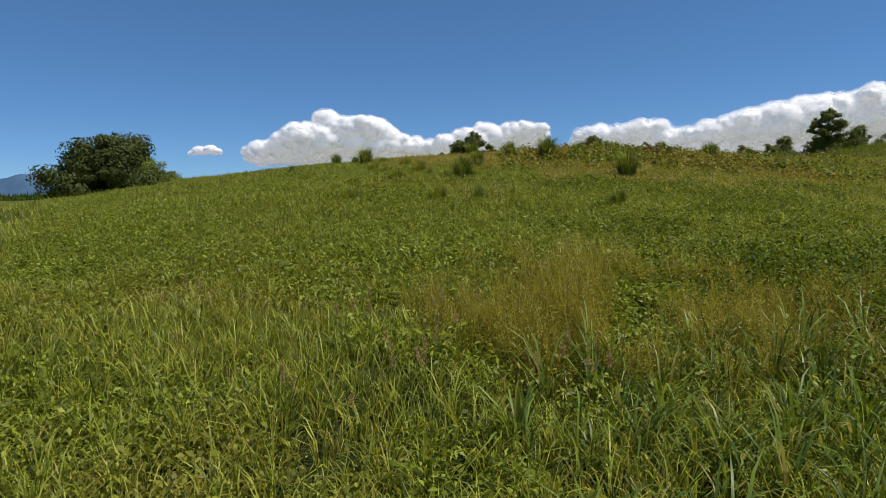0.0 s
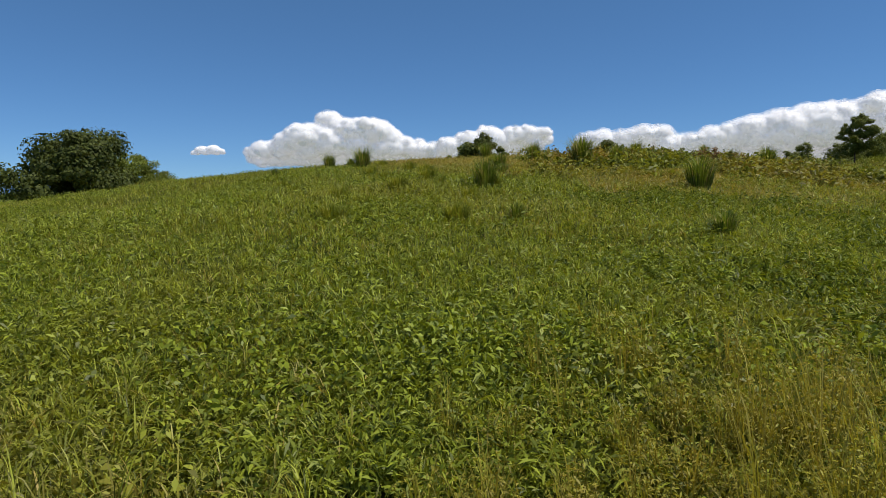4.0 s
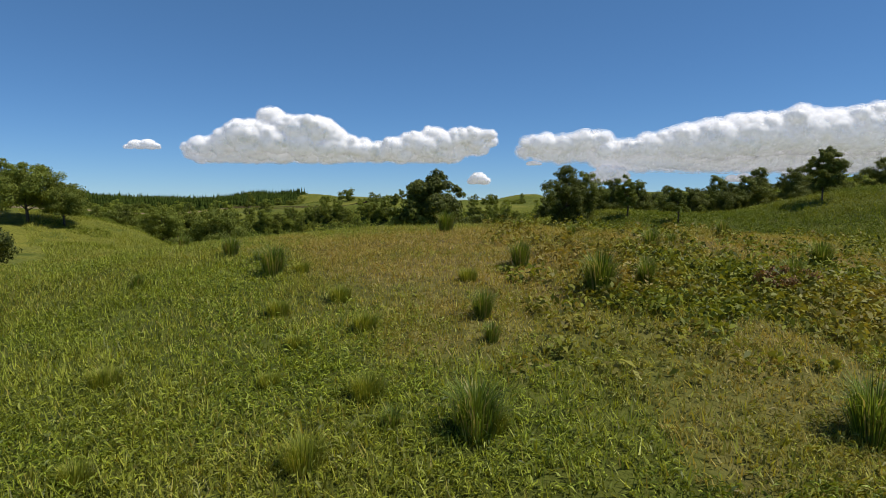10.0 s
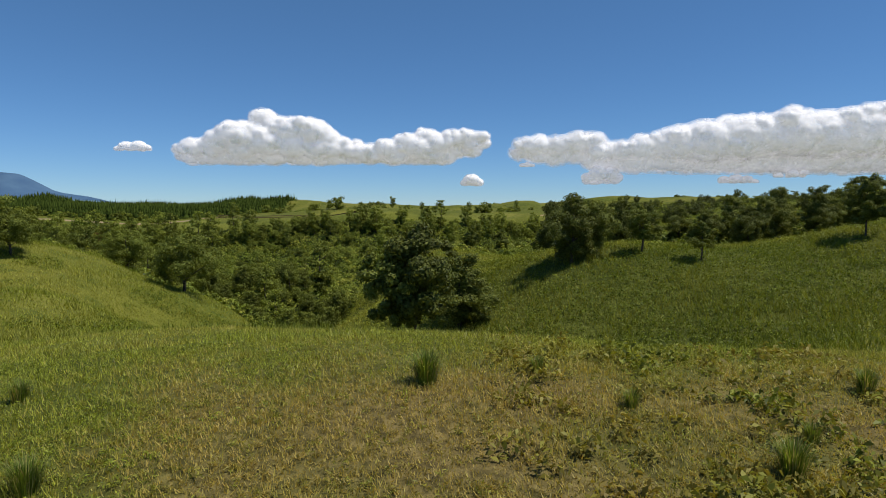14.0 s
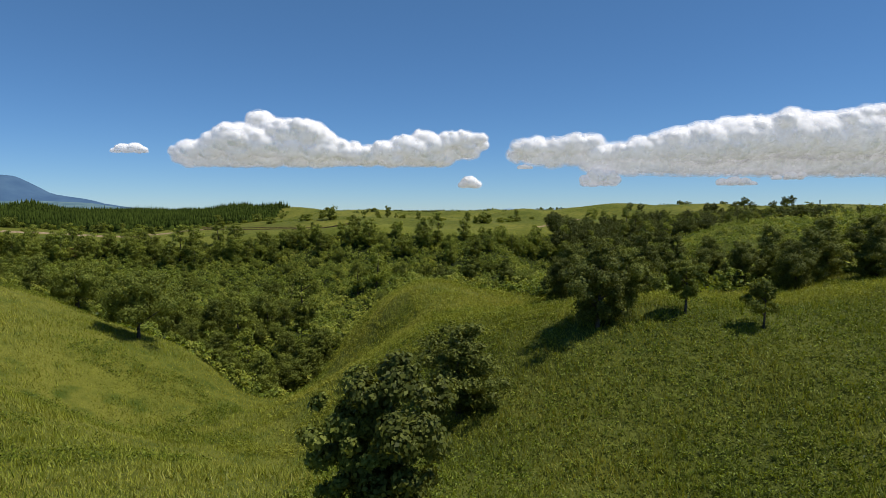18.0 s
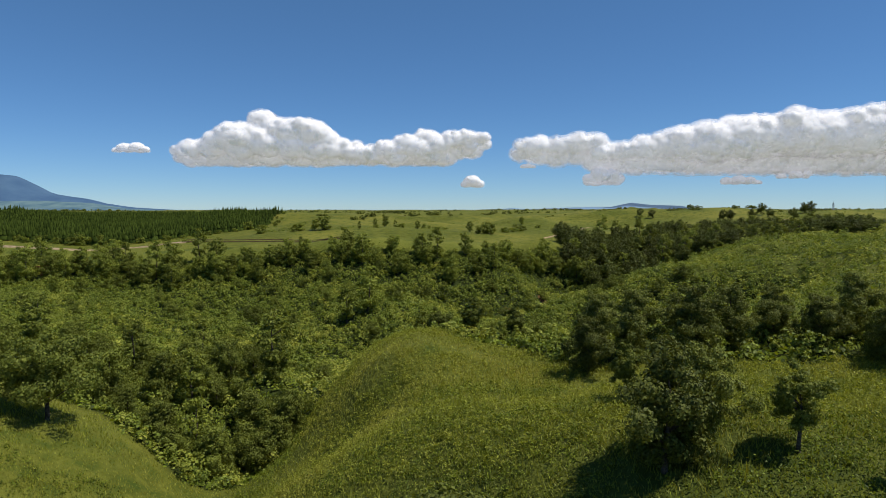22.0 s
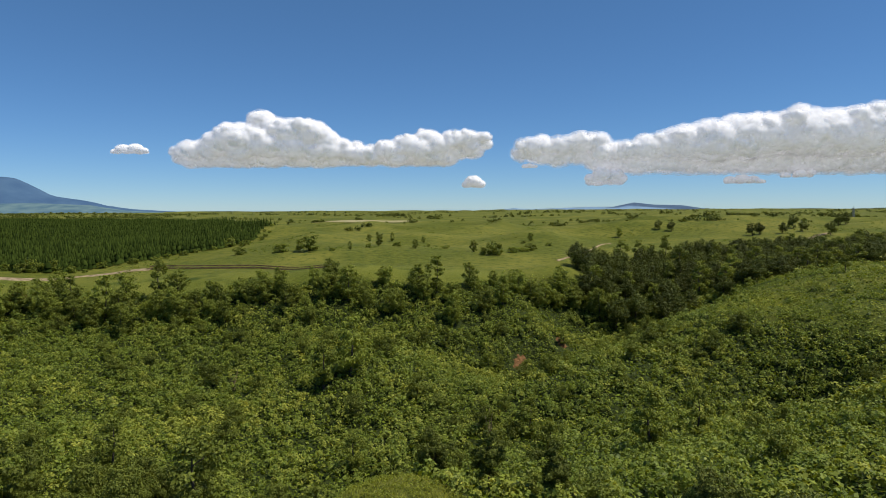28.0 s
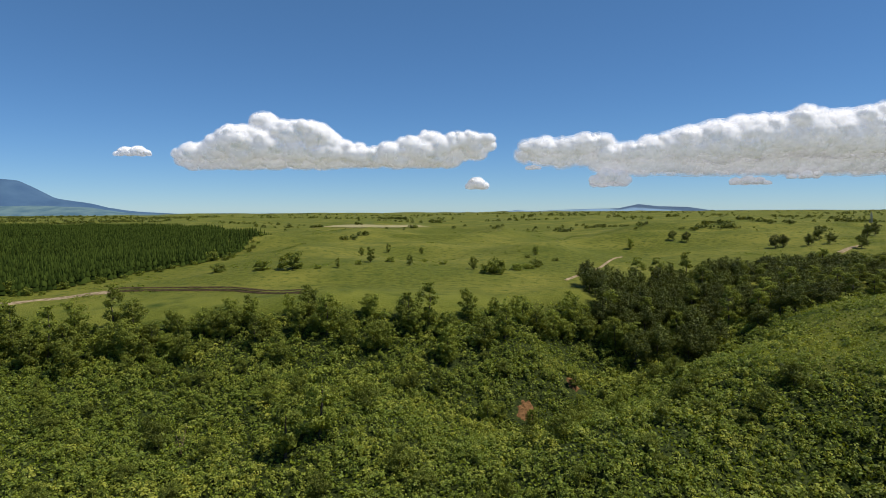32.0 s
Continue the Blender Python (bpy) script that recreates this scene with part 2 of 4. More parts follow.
M_SHRUB = foliage("shrub_leaves", (0.072, 0.104, 0.015), (0.215, 0.268, 0.036), (0.42, 0.42, 0.070), 0.28, 0.55, False, 0.2)
M_LEAF = foliage("oak_leaves", (0.050, 0.064, 0.011), (0.172, 0.192, 0.036), None, 0.22, 0.6, True, 0.15)
M_OAK = foliage("dense_oak_leaves", (0.030, 0.042, 0.008), (0.098, 0.115, 0.024), None, 0.20, 0.6, False, 0.15)
M_WOOD = foliage("wood_oak_leaves", (0.036, 0.048, 0.009), (0.118, 0.135, 0.026), None, 0.20, 0.6, True, 0.15)
M_LEAF_LIGHT = foliage("light_tree_leaves", (0.080, 0.102, 0.015), (0.175, 0.200, 0.033), None, 0.26, 0.6, True, 0.15)
M_LEAF_BANK = foliage("bank_tree_leaves", (0.085, 0.108, 0.015), (0.225, 0.255, 0.038), None, 0.26, 0.6, True, 0.15)
M_BROWN = foliage("withered_leaves", (0.11, 0.060, 0.020), (0.23, 0.130, 0.045), None, 0.25, 0.6)
M_CONIFER = foliage("conifer_needles", (0.014, 0.024, 0.004), (0.046, 0.066, 0.011), None, 0.10, 0.8, False, 0.02)
M_PLUME = foliage("seed_plume", (0.26, 0.16, 0.08), (0.46, 0.32, 0.18), None, 0.3, 0.9, False, 0.02)
M_BARK = plain("bark", (0.045, 0.036, 0.027), (0.12, 0.10, 0.08), 6.0, 0.9, 0.8)
M_SOIL = plain("red_soil", (0.085, 0.045, 0.018), (0.20, 0.105, 0.045), 1.2, 0.95, 0.9)
M_TRACK = plain("pale_track", (0.17, 0.125, 0.07), (0.36, 0.275, 0.17), 0.6, 0.95, 0.5)
M_VERGE = plain("dark_verge", (0.028, 0.022, 0.010), (0.075, 0.052, 0.025), 0.7, 0.95, 0.6)
M_FIELD = plain("stubble_field", (0.24, 0.22, 0.10), (0.33, 0.28, 0.15), 0.08, 0.95)
M_STEEL = plain("grey_steel", (0.20, 0.21, 0.22), (0.30, 0.31, 0.32), 3.0, 0.5, 0.0, 0.6)
# aerial haze is put into the base colour of the far slopes
M_MOUNT = plain("haze_tinted_mountain", (0.055, 0.105, 0.185), (0.075, 0.135, 0.215), 0.006, 1.0)
M_MOUNT_LOW = plain("haze_tinted_slope", (0.070, 0.130, 0.170), (0.130, 0.200, 0.210), 0.012, 1.0)
# far range: haze imitated by a blue base colour and a faint glow
M_FAR = plain("haze_glow_range", (0.10, 0.16, 0.24), (0.12, 0.19, 0.27), 0.006, 1.0)
M_FAR.node_tree.nodes["Principled BSDF"].inputs["Emission Color"].default_value = (0.36, 0.50, 0.68, 1)
M_FAR.node_tree.nodes["Principled BSDF"].inputs["Emission Strength"].default_value = 0.22
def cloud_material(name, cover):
    """White cloud with an added glow that fills its shaded parts; the outer veils are thin and ragged."""
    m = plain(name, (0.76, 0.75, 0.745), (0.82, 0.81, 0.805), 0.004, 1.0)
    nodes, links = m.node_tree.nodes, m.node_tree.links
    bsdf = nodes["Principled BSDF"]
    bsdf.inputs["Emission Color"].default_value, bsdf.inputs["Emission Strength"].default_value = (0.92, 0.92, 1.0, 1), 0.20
    bsdf.inputs["Specular IOR Level"].default_value = 0.0
    if cover < 1:
        gaps = speckle(nodes, links, 0.014, 3, 0.32, 0.66)
        level = nodes.new("ShaderNodeMath")
        level.operation, level.inputs[1].default_value = "MULTIPLY", cover
        links.new(gaps, level.inputs[0])
        links.new(level.outputs[0], bsdf.inputs["Alpha"])
    return m


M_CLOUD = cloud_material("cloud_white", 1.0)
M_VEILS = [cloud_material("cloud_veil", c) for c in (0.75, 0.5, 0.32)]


# ---- mesh helpers ----
def mesh_of(name, verts, loops, sizes, material, tone=None, smooth=False):
    me = bpy.data.meshes.new(name)
    verts = np.asarray(verts, np.float32).reshape(-1, 3)
    loops, sizes = np.asarray(loops, np.int32).ravel(), np.asarray(sizes, np.int32)
    me.vertices.add(len(verts))
    me.vertices.foreach_set("co", verts.ravel())
    me.loops.add(len(loops))
    me.loops.foreach_set("vertex_index", loops)
    me.polygons.add(len(sizes))
    me.polygons.foreach_set("loop_start", np.concatenate(([0], np.cumsum(sizes)[:-1])).astype(np.int32))
    if smooth:
        me.polygons.foreach_set("use_smooth", np.ones(len(sizes), bool))
    if tone is not None:
        me.attributes.new("tone", "FLOAT", "POINT").data.foreach_set("value", np.asarray(tone, np.float32))
    me.materials.append(material)
    me.update(calc_edges=True)
    return me


def part(name, me, parent, label=""):
    ob = new(name, me)
    ob.parent = parent
    return tagged(ob, label)


def unit(v):
    return v / np.maximum(np.linalg.norm(v, axis=-1, keepdims=True), 1e-9)


def leaf_mesh(name, centres, outward, length, width, material, rng, tone=None, jitter=0.75):
    """Rhombic leaves, one quad each, facing more or less outward."""
    n = len(centres)
    normal = unit(unit(outward) + jitter * rng.normal(size=(n, 3)))
    u = unit(np.cross(normal, rng.normal(size=(n, 3))))
    v = np.cross(normal, u)
    ln, wd = np.broadcast_to(length, n)[:, None], np.broadcast_to(width, n)[:, None]
    droop = np.array((0, 0, 1.0)) * ln * 0.12
    verts = np.stack([centres - u * ln * 0.5 - droop, centres + v * wd * 0.5, centres + u * ln * 0.5 - droop, centres - v * wd * 0.5], 1)
    tones = None if tone is None else np.repeat(tone, 4)
    return mesh_of(name, verts, np.arange(4 * n), np.full(n, 4), material, tones)


def blade_mesh(name, base, high, wide, lean, material, rng, tone=None, simple=False, away=None):
    """Grass blades that rise and bend over; simple ones are a single triangle."""
    n = len(base)
    a = rng.uniform(0, 2 * np.pi, n) if away is None else away - np.pi / 2
    side = np.stack([np.cos(a), np.sin(a), 0 * a], -1) * (wide / 2)[:, None]
    b = a + np.pi / 2 + rng.normal(0, 0.5, n)
    way = np.stack([np.cos(b), np.sin(b), 0 * b], -1) * (lean * high)[:, None]
    up = np.array((0, 0, 1.0))
    tip = base + way + up * (high * np.sqrt(np.maximum(1 - lean**2, 0.1)))[:, None]
    if simple:
        verts = np.stack([base - side, base + side, tip], 1)
        return mesh_of(name, verts, np.arange(3 * n), np.full(n, 3), material, None if tone is None else np.repeat(tone, 3))
    low = base + way * 0.10 + up * (high * 0.38)[:, None]
    top = base + way * 0.46 + up * (high * (0.40 + 0.36 * np.sqrt(np.maximum(1 - lean**2, 0.1))))[:, None]
    verts = np.stack([base - side * 0.7, base + side * 0.7, low + side, low - side, top + side * 0.75, top - side * 0.75, tip], 1)
    k = 7 * np.arange(n)[:, None]
    loops = k + np.array([0, 1, 2, 3, 3, 2, 4, 5, 5, 4, 6])
    return mesh_of(name, verts, loops, np.tile([4, 4, 3], n), material, None if tone is None else np.repeat(tone, 7))


def tube(points, radii, sides=6):
    """A tapered tube along points: vertices and quads."""
    pts = np.asarray(points, float)
    along = unit(np.gradient(pts, axis=0))
    a = unit(np.cross(along, np.array((0.31, 0.95, 0.05))))
    b = np.cross(along, a)
    t = np.linspace(0, 2 * np.pi, sides, endpoint=False)
    ring = np.cos(t)[None, :, None] * a[:, None] + np.sin(t)[None, :, None] * b[:, None]
    verts = (pts[:, None] + ring * np.asarray(radii)[:, None, None]).reshape(-1, 3)
    i, j = np.meshgrid(np.arange(len(pts) - 1), np.arange(sides), indexing="ij")
    k = (j + 1) % sides
    quads = np.stack([i * sides + j, i * sides + k, (i + 1) * sides + k, (i + 1) * sides + j], -1).reshape(-1, 4)
    return verts, quads


# ---- zones of the ground ----
def bracken_zone(x, y):
    """Where knee-high bracken covers the crest."""
    x, y = np.asarray(x, float), np.asarray(y, float)
    wander = 1.3 * rough(x, y, 2.6, 117, 2)
    return ramp(x + wander, 1.5, 5.0) * ramp(y + wander, 46.0, 49.5) * (1 - ramp(y + wander, 52.5, 56.5))


def dryness(x, y):
    """Where the grass on the first crest is thin and golden brown."""
    x, y = np.asarray(x, float), np.asarray(y, float)
    west = np.interp(y, [36, 42, 47, 54, 66, 80], [1.5, -0.5, -3.4, -6.6, -12, -17])
    fern = bracken_zone(x, y)
    start = np.where(x > 2.5, 38.5, 43)
    d = ramp(x + 1.6 * rough(x, y, 3.0, 23, 2), west - 1.5, west + 1.5) * ramp(y + 1.5 * rough(x, y, 3.5, 25), start, start + 4)
    d = d * (1 - 0.95 * fern) * (1 - ramp(y + 2 * rough(x, y, 4, 119), 59, 67)) * (1 - ramp(x, 14, 24))
    return np.clip(d * (0.85 + 0.5 * rough(x, y, 2.6, 21, 2)) * (1 - 0.45 * ramp(x, 1.5, 4) * (1 - ramp(y, 44, 50))), 0, 1)


def pasture(x, y):
    """Bright yellow-green grassland: the west hill and the plateau."""
    hill = ramp(np.interp(y, [70, 100, 125, 150], [-7, -10, -17, -26]) - x, -3, 5) * ramp(y, 78, 92) * (1 - ramp(y, 165, 180))
    spur = ramp(y, 116, 134) * (1 - ramp(y, 176, 184)) * (1 - ramp(x, 44, 58)) * ramp(x, -24, -18)
    return np.clip(np.maximum(np.maximum(hill, 0.85 * spur), ramp(y, 325, 350)), 0, 1)


EDGE_X = [-200, -75, -64, -57, -48, -43.5, -39, -36, -31, -28, -26, -24, -22, -18, -14, -10, -5, 0, 5, 9, 13, 16, 28, 40, 60, 80, 130]
EDGE_Y = [160, 157, 156, 157, 157, 154, 153, 151, 150, 152, 159, 165, 170, 173, 177, 180, 175, 167, 164, 162, 153, 149.5, 149, 146, 152, 160, 168]


def scrub(x, y):
    """How much of the ground is covered with shrubs: the ravine and its banks."""
    start = np.interp(x, EDGE_X, EDGE_Y)
    end = np.interp(x, [-130, -60, 0, 20, 60, 140], [306, 308, 310, 328, 335, 345])
    inside = ramp(y, start, start + 2.5) * (1 - ramp(y, end - 4, end + 4))
    crown = ramp(land(x, y), 4.0, 8.0) * ramp(x, 45, 62)
    return inside * (1 - 0.8 * crown)


# ---- ground ----
def graded(fine, coarse):
    """Coordinates that are close together where the camera passes and wide apart far off."""
    return np.array(sorted(set(np.round(np.concatenate([np.arange(*f) for f in fine] + [coarse]), 2))))


gx = graded([(-40, 40, 0.8), (-140, -40, 2.5), (40, 150, 2.5)], np.concatenate([np.geomspace(150, 5200, 46), -np.geomspace(140, 5200, 46)]))
gy = graded([(14, 180, 0.8), (180, 330, 1.6), (330, 700, 6.0)], np.concatenate([700 + np.geomspace(8, 4400, 60), 14 - np.geomspace(1, 900, 24)]))
X, Y = np.meshgrid(gx, gy)
nx, ny = len(gx), len(gy)
i, j = np.meshgrid(np.arange(ny - 1), np.arange(nx - 1), indexing="ij")
quads = np.stack([i * nx + j, i * nx + j + 1, (i + 1) * nx + j + 1, (i + 1) * nx + j], -1).reshape(-1, 4)
Z = land(X, Y)
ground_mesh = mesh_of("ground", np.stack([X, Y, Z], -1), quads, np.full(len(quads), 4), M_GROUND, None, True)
ground_mesh.attributes.new("dry", "FLOAT", "POINT").data.foreach_set("value", dryness(X, Y).ravel().astype(np.float32))
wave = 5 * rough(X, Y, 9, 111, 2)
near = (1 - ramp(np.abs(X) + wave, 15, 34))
# how strongly shade under the plants is painted into the ground colour
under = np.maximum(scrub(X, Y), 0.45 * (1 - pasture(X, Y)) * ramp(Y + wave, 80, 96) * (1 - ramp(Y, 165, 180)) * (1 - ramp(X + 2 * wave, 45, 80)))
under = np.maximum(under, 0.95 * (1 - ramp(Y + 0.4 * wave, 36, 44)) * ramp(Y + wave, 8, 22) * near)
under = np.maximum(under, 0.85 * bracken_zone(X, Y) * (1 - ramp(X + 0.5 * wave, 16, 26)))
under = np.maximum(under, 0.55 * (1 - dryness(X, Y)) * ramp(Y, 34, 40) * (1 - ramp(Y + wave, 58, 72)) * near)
ground_mesh.attributes.new("plant_shade", "FLOAT", "POINT").data.foreach_set("value", under.ravel().astype(np.float32))
ground_mesh.attributes.new("pasture", "FLOAT", "POINT").data.foreach_set("value", pasture(X, Y).ravel().astype(np.float32))
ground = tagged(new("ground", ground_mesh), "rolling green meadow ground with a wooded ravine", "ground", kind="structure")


# ---- trees ----
def tree(name, label, high, wide, clear, clumps, leaves, leaf, seed, material=M_LEAF, limbs=7, lumps=0.2, lean=0.0, stems=1, girth_of_trunk=0.022):
    """A tree: tapered trunk, limbs to the clumps of the crown, and a crown of many leaves with gaps."""
    rng = np.random.default_rng(seed)
    top = new(name)
    top.empty_display_size = 0.3
    mid = (clear + high) / 2
    boughs = max(10, clumps // 4)
    level = (np.arange(boughs) + rng.uniform(0.1, 0.9, boughs)) / boughs
    girth = np.sin(np.pi * (0.22 + 0.70 * level)) ** 0.8
    turn = np.arange(boughs) * 2.4 + rng.normal(0, 0.5, boughs)
    reach = wide / 2 * girth * rng.uniform(0.18, 0.78, boughs)
    bulk = wide * (0.13 + 0.12 * rng.random(boughs)) * (0.55 + 0.6 * girth)
    bough = np.stack([reach * np.cos(turn), reach * np.sin(turn), clear + bulk * 0.5 + (high - clear - bulk * 1.1) * level], -1)
    owner = np.arange(clumps) % boughs
    spots = bough[owner] + unit(rng.normal(size=(clumps, 3))) * (bulk[owner] * rng.uniform(0.3, 1.05, clumps))[:, None] * np.array((1.1, 1.1, 0.7))
    spots[:, 0] += lean * np.maximum(spots[:, 2] - clear, 0)
    size = bulk[owner] * rng.uniform(0.42, 0.72, clumps) * lumps * 6
    v, q = [], []
    for s in range(stems):
        foot = np.array((rng.normal(0, 0.35), rng.normal(0, 0.35), 0)) * (stems > 1)
        z = np.linspace(-0.5, high * 0.82, 9)
        bend = np.cumsum(rng.normal(0, 0.05 * wide / 4, (9, 2)), 0)
        line = np.column_stack([foot[0] + bend[:, 0] + lean * np.maximum(z, 0), foot[1] + bend[:, 1], z])
        tv, tq = tube(line, high * girth_of_trunk / stems**0.4 * (1.25 - 1.15 * (z - z[0]) / (z[-1] - z[0])), 7)
        q.append(tq + sum(len(a) for a in v))
        v.append(tv)
    q = np.concatenate(q)
    part("trunk", mesh_of("trunk", np.concatenate(v), q, np.full(len(q), 4), M_BARK, None, True), top, "grey-brown bark")
    for k in np.argsort(-size)[:limbs]:
        zs = np.clip(spots[k, 2] - 0.45 * np.hypot(*spots[k, :2]) - 0.3, clear * 0.7, high * 0.7)
        start = np.array((np.interp(zs, z, line[:, 0]), np.interp(zs, z, line[:, 1]), zs))
        s = np.linspace(0, 1, 5)[:, None]
        arc = start + (spots[k] - start) * s + np.array((0, 0, 0.12)) * high * 0.3 * s * (1 - s)
        lv, lq = tube(arc, high * 0.009 * np.linspace(1, 0.3, 5), 5)
        part("limb", mesh_of("limb", lv, lq, np.full(len(lq), 4), M_BARK, None, True), top)
    stretch = rng.uniform(0.65, 1.35, (clumps, 3)) * np.array((1, 1, 0.7))
    pick = rng.choice(clumps, leaves, p=size**2 / (size**2).sum())
    away = unit(rng.normal(size=(leaves, 3)))
    c = spots[pick] + away * (size[pick] * (0.30 + 0.80 * rng.random(leaves) ** 0.7))[:, None] * stretch[pick]
    out = away + 0.5 * unit(c - np.array((0, 0, mid))) + np.array((0, 0, 0.25))
    ln = leaf * rng.uniform(0.6, 1.35, leaves)
    part("crown", leaf_mesh("crown", c, out, ln, ln * 0.66, material, rng, None, 0.40), top)
    return tagged(top, label, "tree")


def stand(ob, x, y, size=1.0, turn=0.0, high=1.0, group="", label=""):
    """A copy of a tree or plant on the ground at x, y."""
    m = Matrix.Translation((x, y, float(land(x, y)) - 0.05)) @ Matrix.Rotation(turn, 4, "Z") @ Matrix.Diagonal((size, size, size * high, 1))
    return tagged(copy_thing(ob, m), label, "", group)


def put(ob, x, y, size=1.0, turn=0.0, high=1.0):
    ob.matrix_basis = Matrix.Translation((x, y, float(land(x, y)) - 0.05)) @ Matrix.Rotation(turn, 4, "Z") @ Matrix.Diagonal((size, size, size * high, 1))
    return ob


broad = put(tree("oak_tree", "broad dark-green oak with a wide dense crown on the meadow", 6.4, 10.2, 0.2, 120, 34000, 0.24, 3, M_OAK, 10, 0.14), -31.2, 65.0)
pair = put(tree("oak_tree", "dark oak with a thin trunk in the grassy hollow", 8.6, 5.6, 1.7, 84, 17000, 0.23, 5, M_LEAF, 12, 0.14, 0.08, 1, 0.014), -3.2, 83.0)
slim = put(tree("young_tree", "slender young tree with an open crown on the grassy spur", 6.0, 4.2, 1.3, 60, 9000, 0.18, 8, M_LEAF_LIGHT, 8, 0.15), 21.5, 117.6)
small = put(tree("young_tree", "small thin-trunked tree with a light crown on the grassy spur", 4.7, 3.3, 1.3, 50, 6000, 0.17, 9, M_LEAF_LIGHT, 6, 0.16), 27.0, 113.4)
wide = put(tree("spreading_tree", "spreading tree with layered foliage at the ravine's edge", 9.4, 10.5, 2.0, 84, 17000, 0.28, 12, M_LEAF_LIGHT, 10, 0.14), -48.0, 147.5, 1.15)
stout = put(tree("oak_tree", "large dark oak with a full crown on the spur", 10.4, 8.6, 0.4, 100, 21000, 0.26, 14, M_LEAF, 9, 0.15), 13.2, 117.2, 0.82)
# lighter builds for what stays far off
wood_oak = put(tree("wood_tree", "dark round-crowned oak in the side valley's wood", 11.0, 10.0, 0.5, 44, 3200, 0.52, 28, M_WOOD, 3, 0.18), 70.0, 322.0)
far_round = put(tree("round_tree", "round dark-green broadleaf tree on the ravine's bank", 11.5, 10.0, 0.6, 44, 3200, 0.50, 21, M_LEAF_BANK, 4, 0.18), -34.8, 300.0)
far_tall = put(tree("tall_tree", "tall narrow broadleaf tree on the ravine's bank", 13.0, 7.6, 0.6, 44, 2600, 0.50, 22, M_LEAF_BANK, 4, 0.19), -8.0, 305.5)
bush = put(tree("bush", "low rounded dark bush on the open meadow", 4.2, 6.0, 0.1, 22, 1300, 0.50, 23, M_LEAF_BANK, 3, 0.2), 16.0, 386.0)
shrub_tree = put(tree("shrub_tree", "leafy yellow-green shrub tree in the ravine", 5.0, 5.6, 0.0, 52, 2200, 0.29, 26, M_LEAF_LIGHT, 4, 0.17), -40.0, 205.0)
withered = put(tree("withered_tree", "tree with reddish-brown withered leaves in the scrub", 8.0, 6.0, 1.8, 20, 1200, 0.45, 24, M_BROWN, 4, 0.19), -139.0, 299.0)

gully_tree = put(tree("gully_tree", "bushy olive-green tree crowding the gully", 8.0, 7.0, 0.4, 64, 6500, 0.29, 27, M_LEAF_LIGHT, 5, 0.16), -33.0, 158.0)
rng = np.random.default_rng(77)
SPUR = "trees on the grassy spur"
stand(pair, -4.4, 83.4, 0.9, 2.9, 0.98, "trees in the hollow", "dark oak leaning away from its neighbour in the hollow")
stand(broad, -37.0, 74.0, 0.8, 2.0, 1.0, "oaks on the meadow", "second dark oak beside the broad meadow oak")
stand(stout, 16.6, 119.6, 0.72, 1.3, 1.1, SPUR)
stand(stout, -0.3, 111.0, 1.30, 4.1, 0.76, "trees in the hollow", "dark bushy oak standing alone at the hollow's foot")
stand(pair, 45.0, 113.0, 0.86, 0.6, 0.98, SPUR, "open-crowned tree on the skyline of the grassy spur")
for x, y, s, a in ((46, 143, .85, .3), (52, 149, .95, 1.9), (59, 146, .9, 2.8), (67, 150, 1.0, 4.0), (75, 147, .95, 5.2), (84, 152, 1.0, .8), (93, 150, 1.05, 2.2), (43, 152, .8, 1.0), (49, 155, 1.0, 2.2), (55.5, 153, 1.1, 3.3), (63, 154, 1.05, 4.4), (71, 156, 1.1, 5.5), (47, 147, .7, 3.0), (62, 148, .8, .2)):
    stand(stout, x, y, s, a, 1.0, SPUR)
for x, y, s, a in ((15, 149, .8, 1.1), (21, 151, 1.0, 2.5), (27, 150, 1.05, 3.9), (33, 154, .95, 5.0), (40, 157, .85, .2), (18, 157, .85, 1.2)):
    stand(stout, x, y, s, a, 1.0, "trees behind the spur")
for x, y, s, a in ((-3.5, 180, 1.2, .5), (2.4, 174, 1.15, 2.0), (8.6, 172, 1.1, 4.0), (14.2, 130.2, .85, 1.0)):
    stand(slim, x, y, s, a, 1.0, "trees at the spur's end")
stand(wide, -74.5, 134.0, 1.0, 1.4, 1.0, "trees on the west hill", "spreading tree on the crest of the west hill")
stand(wide, -69.5, 136.5, 0.75, 3.0, 1.0, "trees on the west hill")
stand(wide, -63.0, 158.0, 0.8, 3.0, 1.0, "trees on the west hill")
stand(wide, -84.0, 138.0, 1.0, 4.4, 1.0, "trees on the west hill")
for x, y, s, a in ((-36, 160, .75, .4), (-28, 166, .7, 2.0), (-32, 183, 1.0, 3.1), (-41, 171, .8, 4.2), (-25.6, 251, 1.1, 1.0), (-31, 247, .9, 2.2), (-58, 186, .9, 5.0), (-52, 200, .8, .9),
                   (-70, 178, .9, 1.7), (-19, 216, .6, 2.7), (27, 201, .8, 3.6), (36, 206, .7, 4.9), (12, 222, .6, .1), (-84, 196, .9, 2.0), (-95, 214, .9, 5.5)):
    stand(far_tall, x, y, s, a, 1.0, "trees in the ravine")

